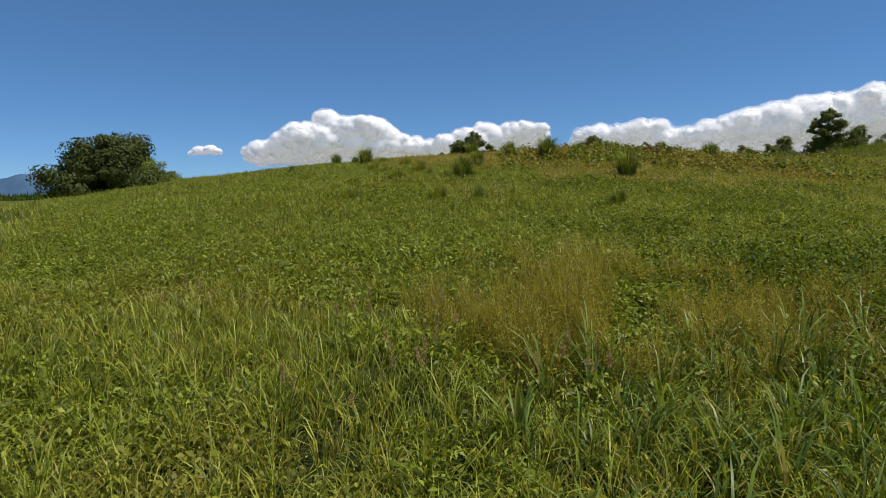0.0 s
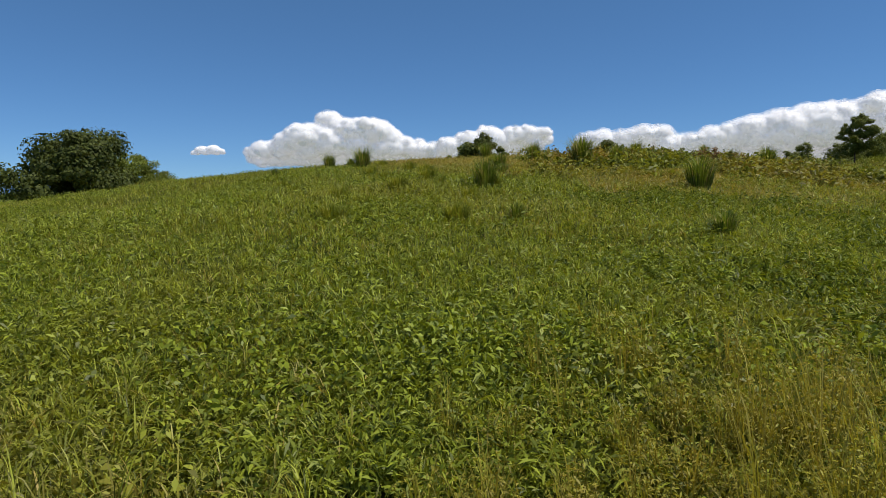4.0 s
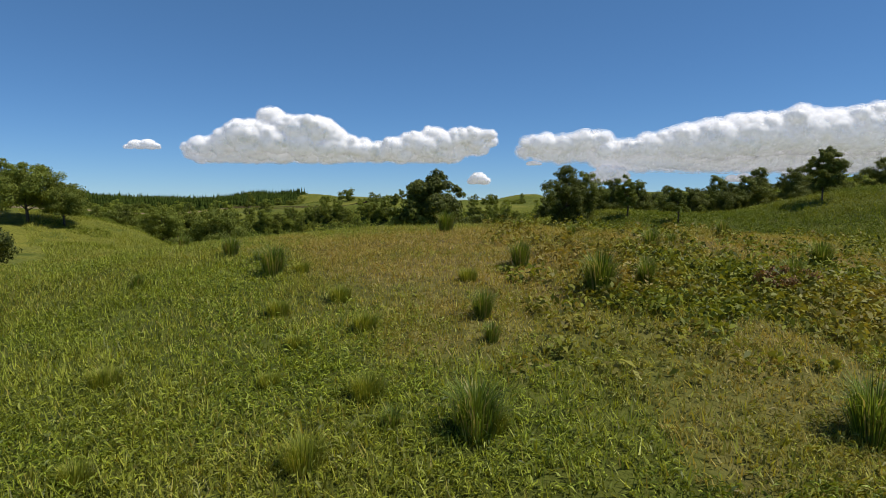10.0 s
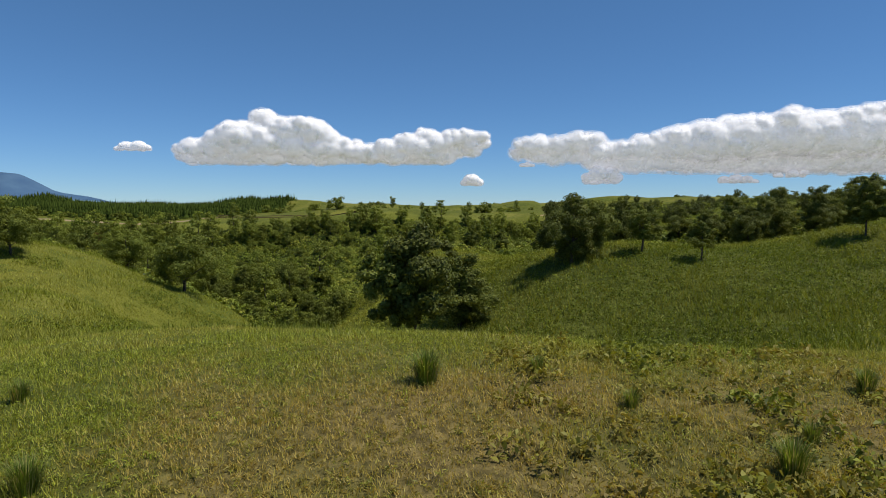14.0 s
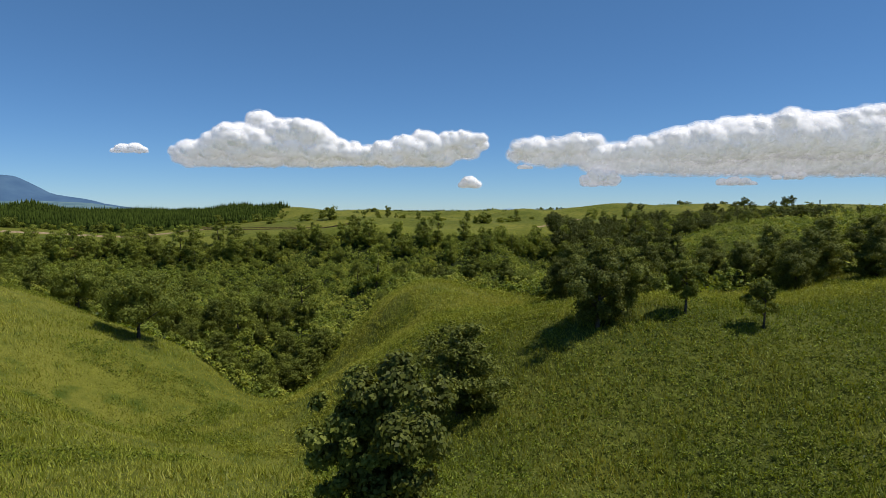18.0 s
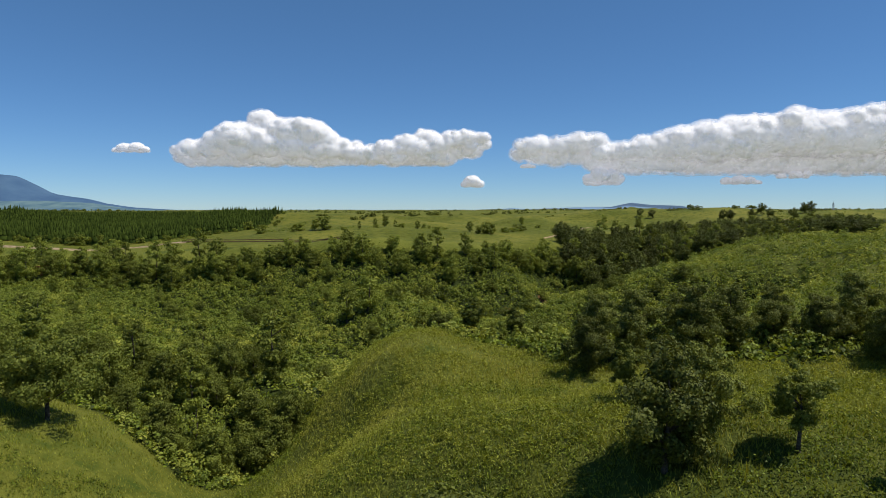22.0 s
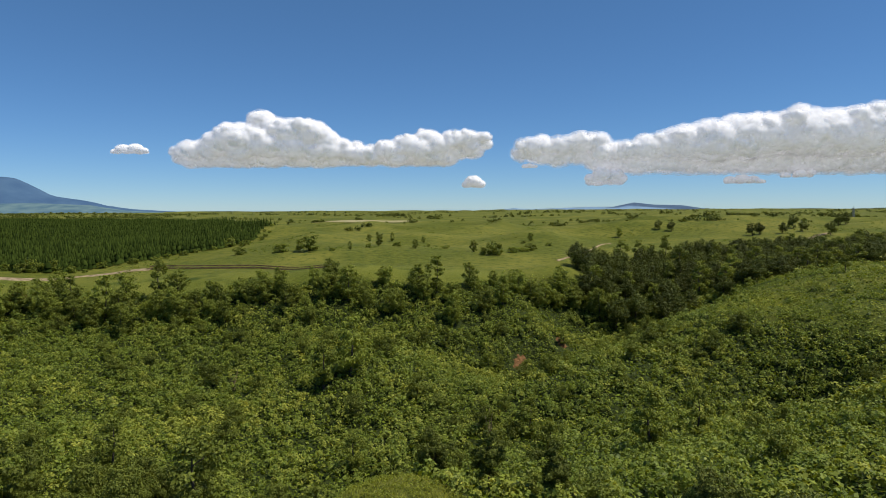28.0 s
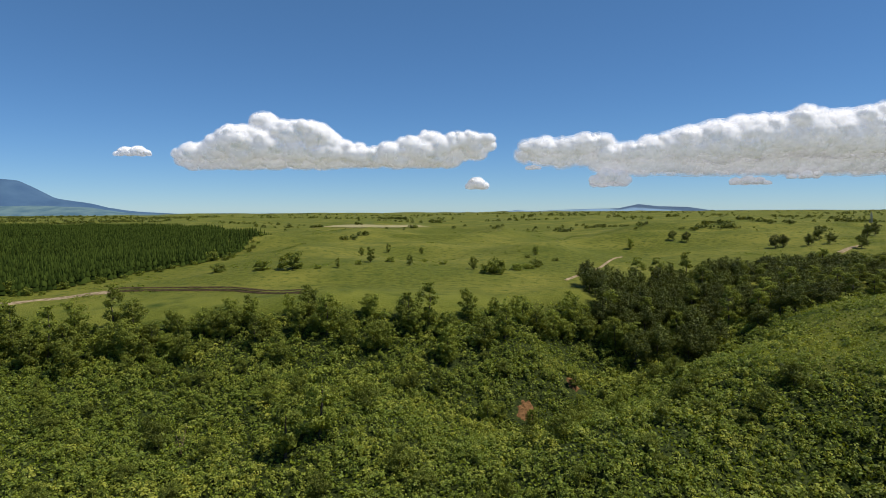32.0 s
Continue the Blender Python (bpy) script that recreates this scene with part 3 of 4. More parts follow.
for k in range(52):
    x = rng.uniform(-92, -24)
    y = float(np.interp(x, EDGE_X, EDGE_Y)) + 5 + 42 * rng.random() ** 1.6
    if abs(x + 48) > 6 or y > 158:
        stand(gully_tree, x, y, rng.uniform(0.55, 1.05), rng.uniform(0, 6.28), rng.uniform(0.85, 1.2), "trees in the ravine")
BANK = "trees along the far bank"
for k in range(54):
    x, y = rng.uniform(-205, 40), rng.uniform(262, 302)
    stand(far_round if k % 4 else far_tall, x, y, rng.uniform(0.32, 0.55), rng.uniform(0, 6.28), rng.uniform(0.9, 1.2), BANK)
for k in range(94):
    x = -183 + k * 2.5 + rng.normal(0, 1.2)
    if abs(x + 34.8) < 3 or abs(x + 8) < 3:
        continue
    edge = np.interp(x, [-130, -60, 0, 20, 50], [300, 303, 306, 318, 328])
    y = edge - 3 + 4 * math.sin(k * 1.9) + rng.normal(0, 4.0)
    kind = far_tall if rng.random() < 0.15 else far_round
    stand(kind, x, y, rng.uniform(0.45, 0.80) * (1.35 if x < -80 else 1.0), rng.uniform(0, 6.28), rng.uniform(0.85, 1.15), BANK)
WOOD = "trees of the dark wood in the side valley"
wood = []
for k in range(1600):
    x, y = rng.uniform(44, 195), rng.uniform(300, 430)
    low, top_y = 308 + max(0, x - 62) * 0.22, 368 + (x - 44) * 0.22
    if low < y < top_y and all((x - a) ** 2 + (y - b) ** 2 > 22 for a, b in wood):
        wood.append((x, y))
for x, y in wood[:220]:
    low = 0.78 if x > 105 else 1.0
    stand(wood_oak if rng.random() < 0.8 else far_tall, x, y, rng.uniform(0.72, 1.0), rng.uniform(0, 6.28), rng.uniform(0.9, 1.1) * low, WOOD)
for k in range(170):
    x, y = rng.uniform(-125, 75), rng.uniform(155, 300)
    if land(x, y) < 5 and abs(x) < 0.78 * (y - 60) and scrub(x, y) > 0.6 and min(math.hypot(x - 16.6, y - 281), math.hypot(x - 29.8, y - 292)) > 7:
        stand(shrub_tree, x, y, rng.uniform(0.5, 1.15), rng.uniform(0, 6.28), rng.uniform(0.8, 1.2), "shrub trees in the ravine")
stand(withered, -148.0, 293.0, 0.9, 2.0, 1.0, "withered trees")
stand(small, 108.0, 288.0, 1.1, 1.0, 1.0, "lone trees on the east hill")

LONE = "scattered trees on the plateau"
for x, y, s, h in ((-68, 386, 1.75, 1.0), (-81.6, 388.5, 1.5, .65), (-58, 385, .5, .8), (-42.8, 397, .5, 1.0), (-31, 413, .85, .7), (-16.4, 422, .4, 1.0), (-8, 411.6, .6, .5), (10.2, 383, .9, 1.0), (15.2, 384, 1.4, 1.05),
                   (24, 394, 1.1, .6), (33.8, 407, 1.1, .7), (33, 435, .5, .7), (45, 424, .6, .7), (29, 400, .9, .6), (-130, 455, 1.3, 1.0), (-104, 398, 1.2, .7)):
    stand(bush, x, y, s, x, h, LONE)
for x, y, s in ((-39.7, 407, .6), (-50.7, 450, .4), (-21.8, 403, .42), (-25.6, 533, .42), (5.8, 394, .5), (37.3, 441, .43), (98.6, 497, .58)):
    stand(far_round, x, y, s, x, 1.0, LONE)
for x, y, s in ((-50.1, 388, .33), (-46.9, 530, .52)):
    stand(far_tall, x, y, s, x, 1.0, LONE)
for x, y, s in ((125.6, 505, .6), (132, 500, .6), (163, 460, .7), (168, 462, .65), (180, 460, .6), (194, 476, .75), (192, 462, .6), (225, 484, .7), (233, 490, .75), (197, 444, .7)):
    stand(wood_oak, x, y, s, x, 1.0, LONE)


for k in range(6):
    x, y = rng.uniform(40, 260), rng.uniform(480, 700)
    if (x > 60 or y > 480) and abs(x) < 0.7 * y:
        stand(bush if k % 3 else far_round, x, y, rng.uniform(0.3, 0.7), rng.uniform(0, 6.28), rng.uniform(0.7, 1.0), LONE)
for k in range(18):
    y = 356 + k * 11 + rng.normal(0, 3)
    stand(bush, float(np.interp(y, [350, 400, 452, 586], [-152, -142, -126, -136])) + rng.normal(0, 2), y, rng.uniform(0.4, 0.8), rng.uniform(0, 6.28), 0.9, "bushes along the plantation")


for k in range(34):
    x = -262 + 3.2 * k + rng.normal(0, 1.2)
    stand(bush, x, 348 + rng.uniform(0, 9) + 0.06 * (x + 200), rng.uniform(0.6, 1.15), rng.uniform(0, 6.28), rng.uniform(0.8, 1.2), "bushes along the plantation")


qx, qy = rng.uniform(-170, 420, 26000), 330 + 620 * rng.random(26000) ** 1.5
lines = np.abs(rough(qx, qy, 60, 101)) + 0.5 * rough(qx, qy, 14, 103, 2)
keep = (lines < 0.02) & (np.abs(qx) < 0.78 * (qy - 60)) & (rng.random(len(qx)) < 0.8)
qx, qy = qx[keep], qy[keep]
per = 9
r = rng.uniform(0.35, 0.9, len(qx)) * (1 + 0.6 * ramp(qy, 450, 800))
away = unit(rng.normal(size=(len(qx), per, 3)))
away[:, :, 2] = np.abs(away[:, :, 2])
c = np.stack([qx, qy, land(qx, qy)], -1)[:, None] + away * r[:, None, None] * np.array((1.3, 1.3, 0.8))
tagged(new("plateau_scrub", leaf_mesh("plateau_scrub", c.reshape(-1, 3), (away + np.array((0, 0, 0.7))).reshape(-1, 3), np.repeat(r * 0.7, per), np.repeat(r * 0.4, per), M_SLOPE, rng, 0 * c[:, :, 0].ravel())), "low dark-green scrub along the folds of the plateau meadow", "scrub", kind="stuff")


# ---- conifer plantation, far woods ----
def skirts(cx, cy, cz, high, wide, rng, rings=3, sides=6):
    """Ragged stacked cones, one set for each conifer."""
    n = len(cx)
    ang = np.linspace(0, 2 * np.pi, sides, endpoint=False)
    verts, loops = [], []
    for k in range(rings):
        low, peak = 0.06 + 0.27 * k, min(1.0, 0.5 + 0.25 * k)
        rad = (wide * 0.5 * (1 - 0.72 * k / (rings - 1)))[:, None] * rng.uniform(0.65, 1.25, (n, sides))
        a = ang[None] + rng.uniform(0, 1, (n, 1))
        ring = np.stack([cx[:, None] + rad * np.cos(a), cy[:, None] + rad * np.sin(a), cz[:, None] + high[:, None] * (low + rng.uniform(-0.03, 0.03, (n, sides)))], -1)
        tip = np.stack([cx, cy, cz + high * peak], -1)[:, None]
        base = (k * n + np.arange(n))[:, None, None] * (sides + 1)
        j = np.arange(sides)[None, :, None]
        tri = np.concatenate([base + j, base + (j + 1) % sides, base + sides + 0 * j], -1)
        verts.append(np.concatenate([ring, tip], 1))
        loops.append(tri.reshape(-1, 3))
    return np.concatenate(verts).reshape(-1, 3), np.concatenate(loops)


yy, xx = np.meshgrid(np.arange(352, 1060, 3.5), np.arange(-900, -100, 2.9), indexing="ij")
xx, yy = (xx + rng.normal(0, 0.7, xx.shape)).ravel(), (yy + rng.normal(0, 0.7, yy.shape)).ravel()
right = np.interp(yy, [350, 400, 452, 586, 800, 1060], [-156, -146, -130, -140, -250, -430])
keep = (xx < right) & (xx > -0.80 * (yy - 20) - 50) & ~((np.abs(xx + 395) < 42) & (np.abs(yy - 960) < 80))
xx, yy = xx[keep], yy[keep]
tall = 6.7 + 1.3 * rough(xx, yy, 40, 31) + rng.normal(0, 0.7, len(xx))
v, t = skirts(xx, yy, land(xx, yy), tall, rng.uniform(2.6, 3.7, len(xx)), rng)
tagged(new("conifer_plantation", mesh_of("conifer_plantation", v, t, np.full(len(t), 3), M_CONIFER)), "dense dark-green conifer plantation on the plateau", "forest", kind="stuff")

cx, cy = [], []
# copses that stand out on the plain: x, y, breadth
for x, y, w in ((-212, 1019, 18), (-168, 1123, 9), (-175, 1728, 60), (-56, 1391, 24), (-64, 923, 14), (39, 808, 12), (127, 900, 16), (127, 944, 8), (174, 939, 28), (161, 688, 8), (182, 648, 5), (188, 642, 7), (258, 776, 24), (221, 656, 12),
                (461, 1149, 32), (313, 792, 20), (259, 652, 8), (274, 661, 16), (285, 625, 6), (470, 911, 20), (484, 907, 20), (500, 906, 16), (199, 647, 8), (209, 638, 11), (218, 635, 8), (-88, 609, 12), (-77, 630, 10)):
    n = max(3, int(w * 0.7))
    cx.append(x + rng.uniform(-0.5, 0.5, n) * w)
    cy.append(y + rng.normal(0, 2.5, n))
for k in range(60):
    y = rng.uniform(900, 2900)
    x = rng.uniform(-0.35, 0.82) * y
    n = int(rng.integers(2, 16))
    cx.append(x + rng.normal(0, 9 + y * 0.012, n) * 1.6)
    cy.append(y + rng.normal(0, 5, n))
for y0, x0, x1, n in ((2700, -900, 200, 90), (3500, 200, 2600, 130), (1700, -200, 300, 22), (1500, 700, 1300, 50)):
    cx.append(rng.uniform(x0, x1, n))
    cy.append(y0 + rng.normal(0, 60, n))
for y0, x0, x1, n in ((1500, -1500, -700, 500), (2300, -2300, -900, 600)):
    cx.append(rng.uniform(x0, x1, n))
    cy.append(y0 + rng.normal(0, 140, n))
cx, cy = np.concatenate(cx), np.concatenate(cy)
per = 26
size = rng.uniform(1.3, 2.8, len(cx)) * (0.8 + ramp(cy, 600, 1800))
away = unit(rng.normal(size=(len(cx), per, 3)))
away[:, :, 2] = np.abs(away[:, :, 2])
c = np.stack([cx, cy, land(cx, cy) + 0.6], -1)[:, None] + away * size[:, None, None] * np.array((1, 1, 1.3))
tagged(new("far_woods", leaf_mesh("far_woods", c.reshape(-1, 3), (away + np.array((0, 0, 0.5))).reshape(-1, 3), np.repeat(size * 0.8, per), np.repeat(size * 0.7, per), M_LEAF, rng)), "scattered dark copses far out on the plain", "woods", kind="stuff")


# ---- shrubs of the ravine ----
def bare_soil(x, y):
    """The two landslips, with the strip downhill that keeps them open to view."""
    return (np.hypot(x - 16.6, (y - 283.5) * 0.7) < 3.2) | (np.hypot(x - 29.8, (y - 295.0) * 0.7) < 3.0)



rng = np.random.default_rng(5)
n = 23500
sx, sy = rng.uniform(-215, 135, n), rng.uniform(146, 340, n)
seen_from = np.abs(sx) < 0.80 * (sy - 55)
cover = scrub(sx, sy)
keep = (rng.random(n) < cover * (0.55 + 0.45 * ramp(rough(sx, sy, 5, 45, 2), -0.45, 0.1))) & seen_from
keep &= ~bare_soil(sx, sy)
sx, sy = sx[keep], sy[keep]
n, sprays, per = len(sx), 7, 13
r = 0.8 + 0.9 * rng.random(n) + 0.5 * ramp(rough(sx, sy, 14, 41, 2), -0.1, 0.6) * (rng.random(n) < 0.5)
tall = r * rng.uniform(0.8, 1.6, n) * (1 + 0.5 * ramp(rough(sx, sy, 7, 47, 2), 0.0, 0.5))
dome = unit(rng.normal(size=(n, sprays, 3)))
dome[:, :, 2] = np.abs(dome[:, :, 2]) * 1.1 - 0.05
hub = np.stack([sx, sy, land(sx, sy) + 0.1], -1)[:, None] + dome * np.stack([r, r, tall], -1)[:, None] * rng.uniform(0.55, 0.95, (n, sprays, 1))
away = unit(rng.normal(size=(n, sprays, per, 3)) + np.array((0, 0, 0.6)) + 0.5 * dome[:, :, None])
c = hub[:, :, None] + away * (r[:, None] * rng.uniform(0.26, 0.44, (n, sprays)))[:, :, None, None]
tone = np.clip(0.5 * rough(sx, sy, 13, 43, 2) + rng.normal(0.05, 0.25, n), 0, 1)[:, None] + rng.normal(0, 0.18, (n, sprays))
tone = tone + 0.55 * (np.exp(-(((sx + 44) / 10) ** 2 + ((sy - 236) / 12) ** 2)) * (rng.random(n) < 0.5))[:, None]
tone = tone + 0.45 * (np.exp(-(((sx + 18) / 7) ** 2 + ((sy - 176) / 10) ** 2)) * (rng.random(n) < 0.6))[:, None]
ln = np.repeat(r * 0.27, sprays * per) * rng.uniform(0.6, 1.3, n * sprays * per)
tagged(new("ravine_shrubs", leaf_mesh("ravine_shrubs", c.reshape(-1, 3), (away + np.array((0, 0, 0.5))).reshape(-1, 3), ln, ln * 0.78, M_SHRUB, rng, np.repeat(np.clip(tone, 0, 1).ravel() * 0.8, per), 0.35)), "dense green and yellow-green shrubs filling the ravine", "shrubs", kind="stuff")

ux, uy = rng.uniform(-215, 135, 180000), rng.uniform(146, 335, 180000)
keep = (np.abs(ux) < 0.80 * (uy - 55)) & (rng.random(len(ux)) < scrub(ux, uy)) & ~bare_soil(ux, uy)
ux, uy = ux[keep], uy[keep]
c = np.stack([ux, uy, land(ux, uy) + rng.uniform(0.1, 0.6, len(ux))], -1)
tagged(new("undergrowth", leaf_mesh("undergrowth", c, np.tile((0, 0, 1.0), (len(ux), 1)), rng.uniform(0.5, 1.0, len(ux)), rng.uniform(0.35, 0.65, len(ux)), M_SLOPE, rng, 0 * ux)), "dark-green low undergrowth between the shrubs", "undergrowth", kind="stuff")

# low growth on the east hill
n = 15000
sx, sy = rng.uniform(40, 190, n), rng.uniform(165, 310, n)
keep = (np.abs(sx) < 0.80 * (sy - 60)) & (land(sx, sy) > 3) & (rng.random(n) < 0.7 + 0.5 * rough(sx, sy, 12, 51)) & (sy < 300 + (sx - 60) * 0.25)
sx, sy = sx[keep], sy[keep]
n, per = len(sx), 16
r = rng.uniform(0.4, 1.0, n)
away = unit(rng.normal(size=(n, per, 3)))
away[:, :, 2] = np.abs(away[:, :, 2])
c = np.stack([sx, sy, land(sx, sy)], -1)[:, None] + away * r[:, None, None] * np.array((1, 1, 0.8))
tone = np.clip(0.15 + 0.4 * rough(sx, sy, 10, 53), 0, 1)
tagged(new("hill_scrub", leaf_mesh("hill_scrub", c.reshape(-1, 3), (away + np.array((0, 0, 0.6))).reshape(-1, 3), np.repeat(r * 0.5, per), np.repeat(r * 0.3, per), M_SHRUB, rng, np.repeat(tone, per))), "low green scrub on the grassy east hill", "scrub", kind="stuff")


# ---- grass ----
def spread(n, x0, x1, y0, y1, rng):
    return rng.uniform(x0, x1, n), rng.uniform(y0, y1, n)


def on_land(x, y):
    return np.stack([x, y, land(x, y) - 0.02], -1)


rng = np.random.default_rng(11)
# tall meadow grass below the first crest
tx, ty = spread(34000, -17, 17, 22.0, 39, rng)
keep = (np.abs(tx - 0.4) < 0.82 * (ty - 18.6)) & (rng.random(len(tx)) < (1.25 - 0.02 * (ty - 22)) * (0.45 + 0.55 * ramp(rough(tx, ty, 0.8, 60, 2), -0.4, 0.25)))
tx, ty = tx[keep], ty[keep]
per = 13
swell = 0.5 + 0.5 * rough(tx, ty, 1.6, 61, 2)
herb = np.exp(-(((tx - 3.3) / 3.2) ** 2 + ((ty - 27.6) / 2.6) ** 2))
tuft_high = (0.20 + 0.42 * swell) * rng.uniform(0.7, 1.3, len(tx)) * (1.15 - 0.62 * ramp(ty, 26.5, 31.5)) * (1 - 0.7 * herb)
tuft_tone = np.clip(0.45 * rough(tx, ty, 2.2, 63, 2) - 0.08 + 0.25 * rng.normal(size=len(tx)), 0, 0.8)
a = rng.uniform(0, 2 * np.pi, (len(tx), per))
rad = 0.10 * np.sqrt(rng.random((len(tx), per)))
x, y = (tx[:, None] + rad * np.cos(a)).ravel(), (ty[:, None] + rad * np.sin(a)).ravel()
high = np.repeat(tuft_high, per) * rng.uniform(0.45, 1.15, len(x))
flop = np.clip(0.18 + 7.0 * rad.ravel() * rng.uniform(0.4, 1.6, len(x)), 0.05, 0.97)
tone = np.clip(np.repeat(tuft_tone, per) + (rng.random(len(x)) < 0.05) * 0.7, 0, 1)
tagged(new("tall_grass", blade_mesh("tall_grass", on_land(x, y), high, rng.uniform(0.006, 0.017, len(x)), flop, M_GRASS, rng, tone, False, a.ravel())), "long green meadow grass with dry straw blades", "grass", kind="stuff")

x, y = spread(60000, -48, 48, 4, 60, rng)
keep = (np.abs(x - 0.4) > 0.78 * (y - 20)) & (np.hypot(x - 1.0, y - 21) > 3.0)
x, y = x[keep], y[keep]
tagged(new("rough_grass", blade_mesh("rough_grass", on_land(x, y), rng.uniform(0.2, 0.5, len(x)), rng.uniform(0.03, 0.08, len(x)), rng.uniform(0.2, 0.9, len(x)), M_GRASS, rng, np.clip(0.4 * rough(x, y, 3, 113, 2), 0, 1), True)), "rough green grass around the meadow slope", "grass", kind="stuff")

# broad arching blades in the tall grass
x, y = spread(6500, -13, 13, 22.5, 31, rng)
keep = (np.abs(x - 0.4) < 0.82 * (y - 19.5)) & (rough(x, y, 1.5, 81, 2) > 0.12 + 0.4 * ramp(y, 26, 29)) & (np.hypot((x - 3.4) / 3.3, (y - 27.8) / 2.4) > 1)
x, y = x[keep], y[keep]
tagged(new("broad_grass", blade_mesh("broad_grass", on_land(x, y), rng.uniform(0.40, 0.80, len(x)), rng.uniform(0.008, 0.018, len(x)), rng.uniform(0.35, 0.95, len(x)), M_GRASS, rng, (rng.random(len(x)) < 0.2) * 0.6)), "broad arching silvergrass blades over the tall grass", "grass", kind="stuff")

# a stand of wide sword-like blades beside the wormwood
tx, ty = spread(230, 1.6, 7.4, 22.6, 26.6, rng)
keep = rng.random(len(tx)) < 0.25 + 0.75 * ramp(tx, 2.2, 4.2)
tx, ty = tx[keep], ty[keep]
a = rng.uniform(0, 2 * np.pi, (len(tx), 15))
rad = 0.09 * np.sqrt(rng.random(a.shape))
x, y = (tx[:, None] + rad * np.cos(a)).ravel(), (ty[:, None] + rad * np.sin(a)).ravel()
tagged(new("sword_grass", blade_mesh("sword_grass", on_land(x, y), np.repeat(rng.uniform(0.55, 0.95, len(tx)), 15) * rng.uniform(0.6, 1.1, len(x)), rng.uniform(0.014, 0.032, len(x)), np.clip(0.25 + 6.5 * rad.ravel() * rng.uniform(0.4, 1.6, len(x)), 0.1, 0.97), M_SWORD, rng, (rng.random(len(x)) < 0.08) * 0.8, False, a.ravel())), "wide glossy dark-green sword-like grass blades", "grass", kind="stuff")

# shorter grass over the first crest
x, y = spread(960000, -40, 40, 29.5, 90, rng)
keep = (np.abs(x) < 0.78 * (y - 19)) & (rng.random(len(x)) < (1.1 - 0.011 * (y - 36)) * np.maximum(0.4 + 0.6 * ramp(rough(x, y, 1.8, 64, 2), -0.45, 0.2), 1.2 * dryness(x, y))) & (np.abs(x) < 38)
x, y = x[keep], y[keep]
dry = dryness(x, y)
high = (0.13 + 0.24 * (0.5 + 0.5 * rough(x, y, 1.6, 65, 2))) * rng.uniform(0.6, 1.3, len(x)) * (1 - 0.35 * dry)
tone = np.clip(dry * rng.uniform(0.35, 1.15, len(x)) + (rng.random(len(x)) < 0.10) * 0.5 + 0.30 * rough(x, y, 3.5, 66, 2) + 0.15, 0, 1)
tagged(new("short_grass", blade_mesh("short_grass", on_land(x, y), high, rng.uniform(0.018, 0.044, len(x)) * (0.45 + 0.55 * ramp(y, 31, 42)), rng.uniform(0.2, 0.92, len(x)), M_GRASS, rng, tone, True)), "short green and straw-brown grass on the first crest", "grass", kind="stuff")

# coarse grass on the spur, the west hill and the hollow
x, y = spread(470000, -115, 105, 80, 181, rng)
keep = (np.abs(x) < 0.80 * (y - 40)) & (scrub(x, y) < 0.35) & (rng.random(len(x)) < 1.1 - 0.006 * (y - 84))
x, y = x[keep], y[keep]
high = (0.34 + 0.55 * ramp(rough(x, y, 4.0, 67, 2), -0.5, 0.6)) * rng.uniform(0.6, 1.2, len(x))
soft = rng.random(len(x)) < pasture(x, y)
crest = np.exp(-((x - np.interp(y, [140, 150, 160, 172], [14, 8, 2, -4])) / 2.2) ** 2) * ramp(y, 138, 146)
tone = np.clip(0.45 * rough(x, y, 9, 69, 2) + 0.08 + 0.6 * crest + 0.3 * (rng.random(len(x)) < 0.15), 0, 0.9)
for pick, name, label, material, scale in ((soft, "hill_grass", "soft bright yellow-green grass on the hills", M_PASTURE, 0.8), (~soft, "coarse_grass", "coarse knee-high grass on the slopes round the hollow", M_TUFT, 1.1)):
    m = int(pick.sum())
    tagged(new(name, blade_mesh(name, on_land(x[pick], y[pick]), high[pick] * scale, rng.uniform(0.05, 0.11, m), rng.uniform(0.2, 0.85, m), material, rng, tone[pick], True)), label, "grass", kind="stuff")


def plants(name, label, x, y, per, spread_r, high, leaf, material, rng, tone, slim=0.45):
    """Low leafy plants in one mesh."""
    n = len(x)
    a = rng.uniform(0, 2 * np.pi, (n, per))
    rr = spread_r[:, None] * np.sqrt(rng.random((n, per)))
    zz = high[:, None] * rng.uniform(0.05, 1.0, (n, per)) * (1 - 0.55 * rr / spread_r[:, None])
    c = np.stack([x[:, None] + rr * np.cos(a), y[:, None] + rr * np.sin(a), land(x, y)[:, None] + zz], -1)
    out = np.stack([np.cos(a) * 0.6, np.sin(a) * 0.6, 1.3 + 0 * a], -1)
    ln = leaf * rng.uniform(0.6, 1.3, n * per)
    return tagged(new(name, leaf_mesh(name, c.reshape(-1, 3), out.reshape(-1, 3), ln, ln * slim, material, rng, np.repeat(tone, per))), label, "plants", kind="stuff")


n = 92000
y = 28.5 + 40 * rng.random(n) ** 1.7
x = rng.uniform(-0.78, 0.78, n) * (y - 19.5)
dry = dryness(x, y)
keep = (np.abs(x) < 0.78 * (y - 19)) & (rng.random(len(x)) < (1 - 0.62 * dry) * (0.3 + 0.7 * ramp(rough(x, y, 2.2, 71, 2), -0.4, 0.2)))
x, y, dry = x[keep], y[keep], dry[keep]
plants("leafy_weeds", "leafy green and browning weeds among the grass", x, y, 13, rng.uniform(0.08, 0.20, len(x)), rng.uniform(0.10, 0.36, len(x)), 0.125, M_WEED, rng, np.clip(dry * rng.uniform(0, 1.1, len(x)) + 0.45 * rough(x, y, 4, 72, 2), 0, 0.8), 0.18)
